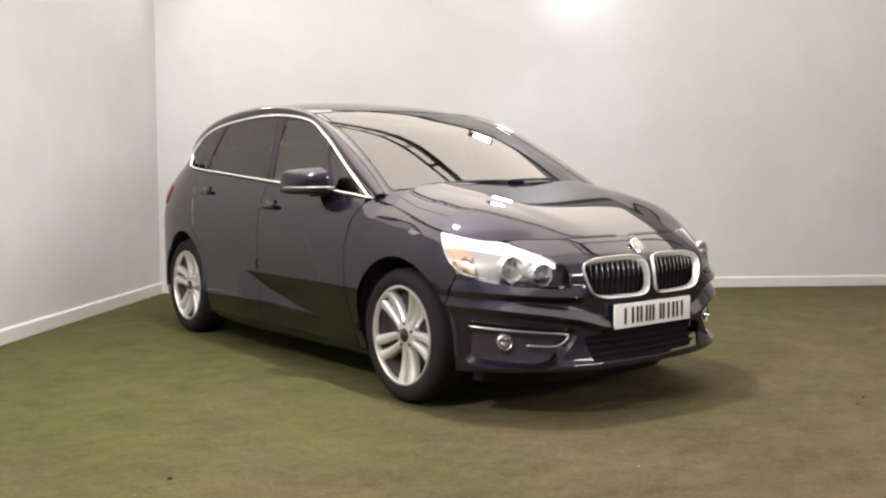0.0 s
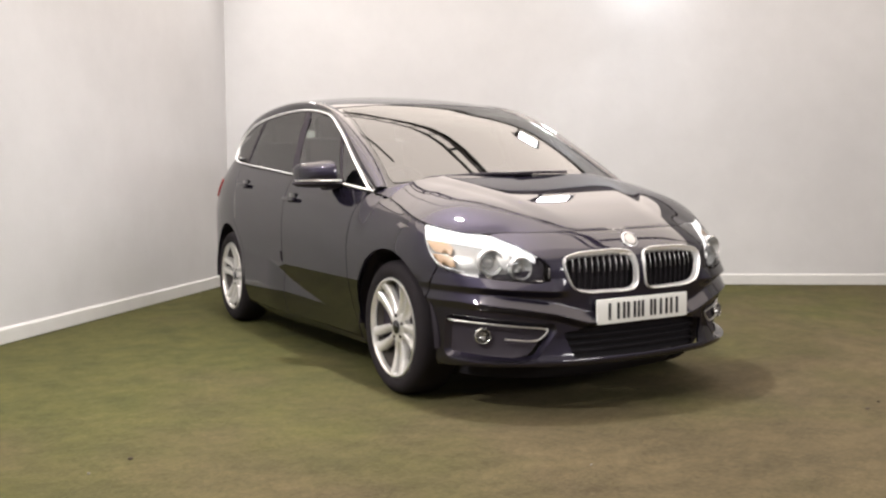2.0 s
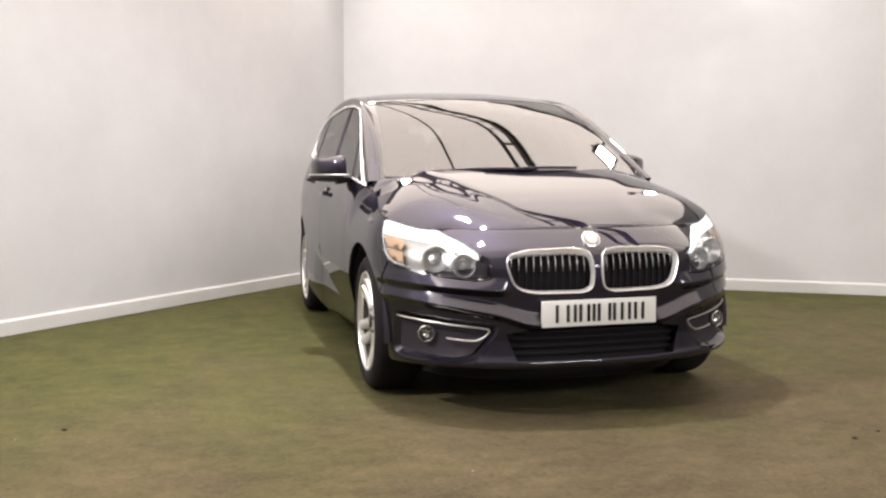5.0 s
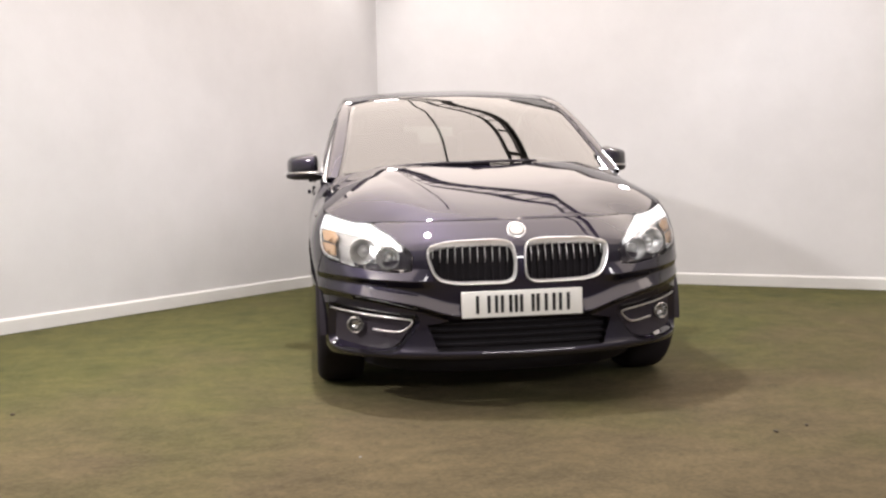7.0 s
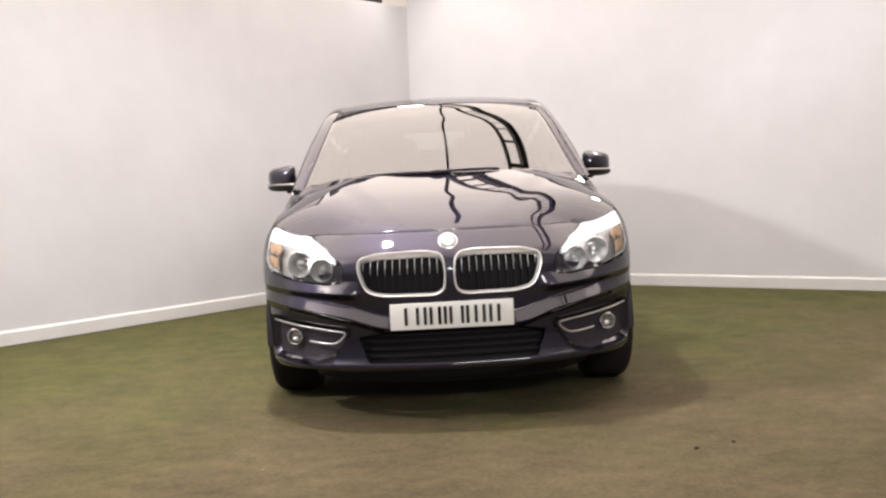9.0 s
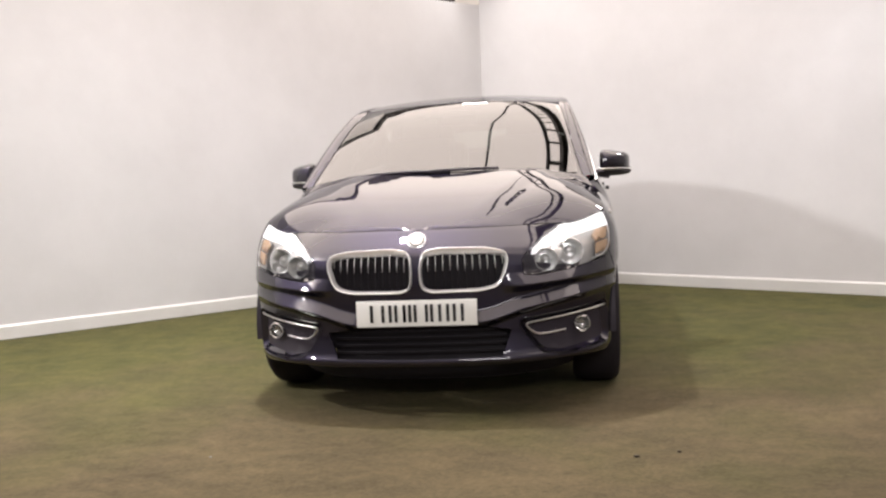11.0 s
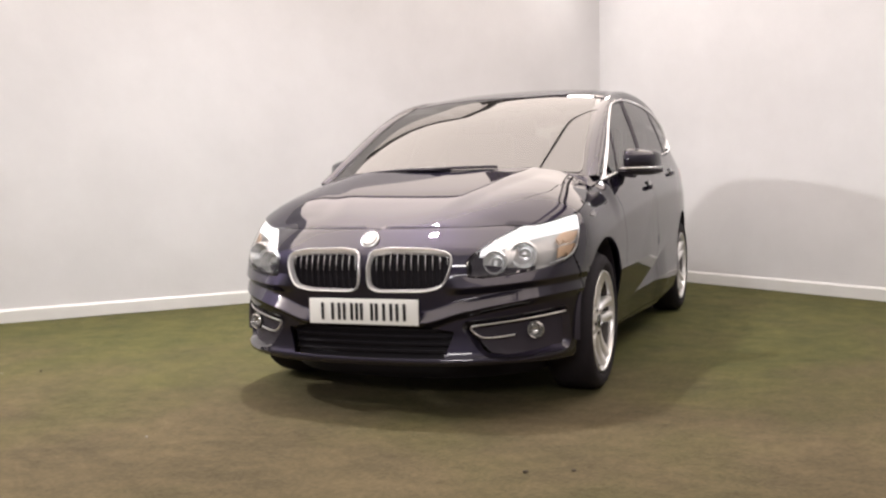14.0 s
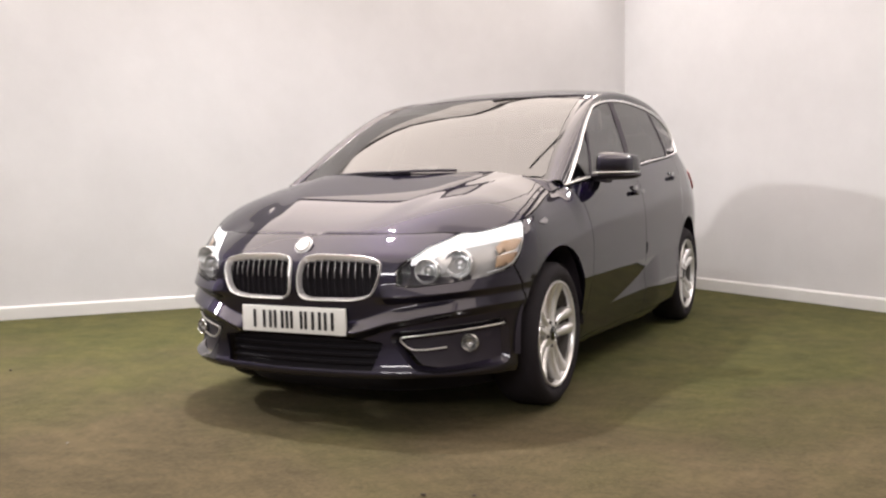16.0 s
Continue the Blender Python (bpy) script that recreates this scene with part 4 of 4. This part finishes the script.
panel("light_screen", nose_screen, both(screen_outline), (), 0.03, GRILLEBLACK, car, "black screen set back under the lip, added to block light", thick=0.0)

# number plate: white board with plain dark bars
plate = box_part("number_plate", pose(0, -2.157, 0.4605), 0.52, 0.012, 0.111, PLATE, car, "white plate with plain dark bars", 0.003)
for b0, b1 in ((-0.200, -0.138), (-0.119, -0.081), (-0.058, -0.045), (-0.034, 0.002), (0.038, 0.073), (0.095, 0.142), (0.157, 0.204)):
    for x in sorted({b0 + 0.0065, b1 - 0.0065}):
        box_part("plate_bar", pose(x, -2.1638, 0.461), 0.0135, 0.003, 0.074, INK, plate)

# bonnet roundel
bpos = Vector((0, -2.06, 0.763))
for nm, prof, mat in (("badge_ring", [(0.0, 0.0), (0.0, 0.041), (0.006, 0.041), (0.009, 0.036), (0.009, 0.0)], CHROME), ("badge_band", [(0.0092, 0.029), (0.0100, 0.030), (0.0098, 0.034), (0.004, 0.035)], GLOSSBLACK), ("badge_face", [(0.0112, 0.0), (0.0108, 0.022), (0.0100, 0.029), (0.004, 0.029)], SATIN)):
    ob = revolve(nm, prof, mat, car, "", 32, "z")
    ob.matrix_basis = Matrix.Translation(bpos) @ Matrix.Rotation(radians(52), 4, "X")

# headlamps, fog lamps
for f in (False, True):
    sg = -1 if f else 1
    lampo = offset(lamp_poly, 0.004)
    headlamp = panel("headlamp", sunk(0.07), lamp_poly, (), 0.03, BOWL, car, "swept headlamp with twin round reflectors", thick=0.0, flip=f)
    panel("headlamp_mask", sunk(0.05), rounded(nose([(0.448, 0.69), (0.49, 0.708), (0.505, 0.650), (0.60, 0.632), (0.70, 0.634), (0.69, 0.612), (0.455, 0.600)]), 0.01), (), 0.02, BLACK, headlamp, "black mask in the lamp's inner corner", thick=0.03, flip=f)
    panel("headlamp_cover", body, lampo, (), 0.025, CLEAR, headlamp, "clear headlamp cover", thick=0.004, flip=f)
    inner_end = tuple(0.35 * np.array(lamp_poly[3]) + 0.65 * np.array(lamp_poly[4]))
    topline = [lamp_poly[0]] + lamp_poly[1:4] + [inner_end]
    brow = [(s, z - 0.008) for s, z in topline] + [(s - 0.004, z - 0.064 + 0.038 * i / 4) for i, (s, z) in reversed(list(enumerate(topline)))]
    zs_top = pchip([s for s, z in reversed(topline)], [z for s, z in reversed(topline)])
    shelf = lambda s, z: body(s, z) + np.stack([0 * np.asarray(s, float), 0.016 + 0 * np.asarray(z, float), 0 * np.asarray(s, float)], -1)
    panel("lamp_brow", shelf, brow, (), 0.02, BROW, headlamp, "white brow strip along the lamp top, glow added", thick=0.02, flip=f)
    for (x, z, r) in ((0.648, 0.682, 0.057), (0.545, 0.657, 0.050)):
        p = body(at_x(x, z), z)
        c = Vector((sg * p[0], p[1] + 0.075, z))
        dirn = Vector((sg * 0.18, -1, 0.05)).normalized()
        m = Matrix.Translation(c) @ dirn.to_track_quat("X", "Z").to_matrix().to_4x4()
        hb = revolve("reflector", [(0.0, 0.012), (0.004, r * 0.45), (0.02, r * 0.75), (0.045, r * 0.95), (0.05, r), (0.047, r * 1.04), (0.0, r * 1.04)], REFLECTOR, headlamp, "", 32)
        hb.matrix_basis = m
        ln = revolve("lamp_lens", [(0.034, 0.0), (0.032, r * 0.18), (0.026, r * 0.33), (0.016, r * 0.43), (0.004, r * 0.46)], SATIN, headlamp, "bright metal bulb shield", 24)
        ln.matrix_basis = m
    panel("lens_bridge", sunk(0.04), rounded(nose([(0.570, 0.725), (0.618, 0.745), (0.610, 0.650), (0.586, 0.640)]), 0.01), (), 0.02, SATIN, headlamp, thick=0.02, flip=f)
    panel("side_reflector", sunk(0.03), rounded([(at_y(-1.845, 0.648), 0.648), (at_y(-1.78, 0.655), 0.655), (at_y(-1.70, 0.72), 0.72), (at_y(-1.665, 0.78), 0.78), (at_y(-1.76, 0.765), 0.765), (at_y(-1.80, 0.71), 0.71)], 0.012), (), 0.02, SIDEREF, headlamp, thick=0.01, flip=f)
    edge = dense(rounded([(s, z) for s, z in offset(lamp_poly, 0.013)[-6:]], 0.015, 4, False), 0.015, False)
    # Chrome edge strip; its bright reflection is put in as plain white.
    tube("lamp_edge_line", [body(s, z) + np.array((0, 0.016, 0)) for s, z in edge], 0.0032, WHITELENS, headlamp, "chrome edge strip of the lamp, its brightness painted white", sides=6, flip=f)
    for lens in ([(-1.800, 0.716), (-1.730, 0.728), (-1.668, 0.772), (-1.745, 0.768), (-1.790, 0.745)], [(-1.835, 0.662), (-1.775, 0.668), (-1.716, 0.712), (-1.735, 0.720), (-1.812, 0.708)]):
        panel("amber_marker", sunk(0.025), rounded([(at_y(y, z), z) for y, z in lens], 0.008), (), 0.02, AMBER, headlamp, thick=0.01, flip=f)
    p = body(at_x(0.69, 0.363), 0.363)
    m = Matrix.Translation((sg * p[0], p[1] + 0.045, 0.363)) @ Vector((sg * 0.3, -1, 0)).normalized().to_track_quat("X", "Z").to_matrix().to_4x4()
    fl = revolve("fog_lamp", [(0.0, 0.0), (0.006, 0.016), (0.020, 0.030), (0.032, 0.031), (0.034, 0.033), (0.030, 0.037), (0.0, 0.037)], SIDEREF, car, "round fog lamp in a chrome ring", 32)
    fl.matrix_basis = m
    fc = revolve("fog_lens", [(0.034, 0.0), (0.032, 0.018), (0.026, 0.032)], CLEAR, fl, "", 24)
    # satin strip: along the top of the bay, round its inner end, half way back below
    strip = [(at_y(-1.80, 0.431), 0.431)] + nose([(0.62, 0.410), (0.50, 0.399), (0.455, 0.393), (0.475, 0.365), (0.505, 0.344), (0.55, 0.343), (0.625, 0.350)])
    strip = dense(rounded(strip, 0.02, 5, False), 0.02, False)
    tube("satin_strip", [body(s, z) + np.array((0, 0.012, 0)) for s, z in strip], 0.0043, SATIN, car, "satin metal strip framing the fog lamp", flip=f)

# ---- wheels ----


def wheel_at(x, y, side, turn):
    """An alloy wheel with five twin spokes; side is the way its face points."""
    rim = revolve("wheel", [(0.030, 0.227), (0.043, 0.229), (0.049, 0.233), (0.049, 0.240), (0.040, 0.243), (0.035, 0.237), (0.02, 0.231), (0.02, 0.228), (0.030, 0.227)], ALLOY, car, "silver alloy wheel with twin spokes", 64)
    rim.matrix_basis = pose(x, y, HUB_Z) @ (Matrix.Rotation(math.pi, 4, "Z") if side < 0 else Matrix.Identity(4)) @ Matrix.Rotation(radians(turn), 4, "X")
    revolve("tyre", [(0.040, 0.243), (0.050, 0.255), (0.055, 0.275), (0.052, 0.295), (0.040, 0.312), (0.022, 0.322), (0.0, 0.325), (-0.12, 0.325), (-0.145, 0.318), (-0.165, 0.30), (-0.172, 0.27), (-0.165, 0.243)], RUBBER, rim, "black low-profile tyre", 64)
    # Barrel and backing coloured dark to hold the shade between the spokes.
    revolve("wheel_barrel", [(0.019, 0.224), (-0.10, 0.20), (-0.17, 0.215), (-0.17, 0.235)], STEEL, rim, "inner barrel, shade behind the spokes put in its colour", 48)
    revolve("brake_disc", [(-0.05, 0.05), (-0.05, 0.15), (-0.065, 0.15), (-0.065, 0.05)], STEEL, rim, "", 32)
    revolve("wheel_backing", [(-0.075, 0.0), (-0.075, 0.205)], BLACK, rim, "", 32)
    revolve("hub_cap", [(0.030, 0.0), (0.030, 0.028), (0.027, 0.033), (0.010, 0.036)], GLOSSBLACK, rim, "", 24)
    revolve("wheel_hub", [(0.022, 0.0), (0.022, 0.05), (0.012, 0.078), (-0.03, 0.085)], ALLOY, rim, "", 32)
    for k in range(5):
        for tw in (-1, 1):
            n, verts, faces = 10, [], []
            for i in range(n + 1):
                q = i / n
                r = 0.045 + (0.226 - 0.045) * q
                ang = 2 * math.pi * k / 5
                w = 0.017 + 0.010 * q ** 1.5
                side_off = tw * (0.017 + 0.024 * q + 0.004 * math.sin(q * math.pi))
                h = 0.020 + 0.022 * q - 0.012 * math.sin(q * math.pi)
                ca, sa = math.cos(ang), math.sin(ang)
                for dx, dw in ((h - 0.040, -w), (h - 0.007, -w * 0.92), (h, -w * 0.55), (h, w * 0.55), (h - 0.007, w * 0.92), (h - 0.040, w)):
                    verts.append((dx, r * ca - (dw + side_off) * sa, r * sa + (dw + side_off) * ca))
            for i in range(n):
                for j in range(5):
                    a = i * 6 + j
                    faces.append((a, a + 1, a + 7, a + 6))
            mesh_part("spoke", verts, faces, ALLOY, rim)
        ang = 2 * math.pi * (k + 0.5) / 5
        nut = revolve("wheel_bolt", [(0.010, 0.0), (0.024, 0.0), (0.024, 0.009), (0.010, 0.011)], STEEL, rim, "", 8)
        nut.matrix_basis = Matrix.Translation((0, 0.056 * math.cos(ang), 0.056 * math.sin(ang)))
    return rim


for y in (-HUB_Y, HUB_Y):
    for sg in (-1, 1):
        wheel_at(sg * 0.818, y, sg, {(-1, -1): -12, (-1, 1): 20, (1, -1): 8, (1, 1): 31}[(sg, 1 if y > 0 else -1)])
        verts, faces, n = [], [], 24
        for k in range(n + 1):
            w = radians(-4 + 188 * k / n)
            for x in (0.852, 0.50):
                verts.append((sg * x, y + 0.412 * math.cos(w), HUB_Z + 0.412 * math.sin(w)))
        faces = [(2 * k, 2 * k + 1, 2 * k + 3, 2 * k + 2) for k in range(n)]
        mesh_part("arch_liner", verts, faces, BLACK, car)

# ---- door mirrors, handles, markers, wipers ----
for f in (False, True):
    sg = -1 if f else 1
    bm = bmesh.new()
    bmesh.ops.create_uvsphere(bm, u_segments=24, v_segments=14, radius=1.0)
    for v in bm.verts:
        x, y, z = v.co
        x, z = math.copysign(abs(x) ** (0.40 if x < 0 else 0.46), x), math.copysign(abs(z) ** 0.50, z)
        y = y if y < 0 else y * 0.35
        v.co = (0.922 + 0.090 * x, -0.50 + 0.13 * y + 0.075 * x, 1.078 + 0.066 * z * (1.0 - 0.18 * x))
    mh = part("door_mirror", bm, PAINT, car, "body-coloured door mirror with black foot", flip=f)
    bm = bmesh.new()
    bmesh.ops.create_uvsphere(bm, u_segments=24, v_segments=10, radius=1.0)
    for v in bm.verts:
        x, y, z = v.co
        x = math.copysign(abs(x) ** 0.7, x)
        y = y if y < 0 else y * 0.4
        v.co = (0.905 + 0.115 * x, -0.50 + 0.135 * y + 0.075 * x, 1.024 + 0.024 * z)
    part("mirror_foot", bm, BLACK, mh, flip=f)
    tube("mirror_indicator", [(0.83 + 0.19 * k / 8, -0.685 + 0.075 * (k / 8) + 0.135 * (k / 8) ** 3, 1.040) for k in range(9)], 0.005, SATIN, mh, flip=f)
    bm = bmesh.new()
    block(bm, pose(0.825, -0.56, 1.015, 0, 12, 0), 0.13, 0.11, 0.035, 0.012)
    part("mirror_arm", bm, BLACK, mh, flip=f)
    for hy, hz in ((0.0, 0.926), (0.955, 0.997)):
        p = body(at_y(hy, hz), hz)
        hnd = box_part("door_handle", pose(sg * (p[0] + 0.02), hy, hz, 0, 0, 0), 0.022, 0.19, 0.026, PAINT, car, "body-coloured pull handle", 0.010, 3)
        # Gloss black plate puts the shade of the grip recess into colour.
        box_part("handle_recess_shade", pose(sg * (p[0] - 0.004), hy - 0.01, hz - 0.004), 0.012, 0.10, 0.080, GLOSSBLACK, hnd, "", 0.005)
    panel("side_marker", body, rounded(flank([(-1.50, 0.832), (-1.42, 0.848), (-1.40, 0.836), (-1.44, 0.822)]), 0.006), (), 0.02, DULL, car, "small grey side indicator", thick=0.01, lift=0.004, flip=f)
    panel("tail_lamp", body, rounded(flank([(1.68, 1.03), (1.95, 1.05), (2.02, 0.93), (1.80, 0.90)]), 0.03), (), 0.03, RED, car, "red tail lamp", thick=0.02, lift=0.008, flip=f)

# wipers and cowl
cowl_line = [(0.0, -1.25), (0.35, -1.20), (0.60, -1.11), (0.70, -1.04), (0.60, -1.0), (0.30, -1.10)]
panel("cowl", lambda x, y: bonnet(x, y) - np.array((0, 0, 0.045)), cowl_line + [(0.0, -1.15)] + [(-x, y) for x, y in reversed(cowl_line[1:])], (), 0.04, BLACK, car, thick=0.0, out=(0, -1.1, 0))
for pts in ([(0.05, -1.20, 1.062), (-0.15, -1.19, 1.068), (-0.36, -1.15, 1.062), (-0.55, -1.08, 1.048)], [(-0.06, -1.205, 1.066), (0.1, -1.20, 1.071), (0.30, -1.172, 1.069)]):
    cv = spline(pts)
    tube("wiper", [tuple(cv(q)) for q in np.linspace(0, 1, 14)], 0.0075, BLACK, car)
box_part("wiper_pivot", pose(-0.02, -1.205, 1.068), 0.05, 0.026, 0.016, BLACK, car, "", 0.006)

# ---- cabin ----
bm = bmesh.new()
block(bm, pose(0, 0.15, 0.42), 1.60, 3.5, 0.42, 0.05)
part("cabin_floor", bm, BLACK, car)
bm = bmesh.new()
block(bm, pose(0, -0.88, 0.86), 1.42, 0.45, 0.26, 0.08, 4)
part("dashboard", bm, CABIN, car)
for x in (-0.37, 0.37):
    for y in (0.12, 1.02):
        bm = bmesh.new()
        block(bm, pose(x, y, 0.72), 0.50, 0.52, 0.18, 0.06, 3)
        block(bm, pose(x, y + 0.30, 1.0, -14), 0.48, 0.13, 0.62, 0.05, 3)
        seat = part("front_seat" if y < 0.5 else "rear_seat", bm, LEATHER, car)
        bm = bmesh.new()
        block(bm, pose(x, y + 0.39, 1.36, -10), 0.27, 0.10, 0.18, 0.045, 3)
        part("headrest", bm, LEATHER, seat)
cv = [(-0.37 + 0.18 * math.cos(w), -0.42 - 0.07 * math.sin(w), 0.94 + 0.165 * math.sin(w)) for w in np.linspace(0, 2 * math.pi, 28, endpoint=False)]
tube("steering_wheel", cv, 0.014, CABIN, car, closed=True)
bm = bmesh.new()
block(bm, pose(0, -0.25, 1.385, 20), 0.23, 0.03, 0.065, 0.02, 3)
part("interior_mirror", bm, CABIN, car)

# the body leans a little on its springs; the wheels stay upright
LEAN = Matrix.Rotation(radians(-0.6), 4, "Y")
car.matrix_basis = LEAN
for ob in car.children:
    if ob.name.split(".")[0] == "wheel":
        ob.matrix_basis = LEAN.inverted() @ ob.matrix_basis
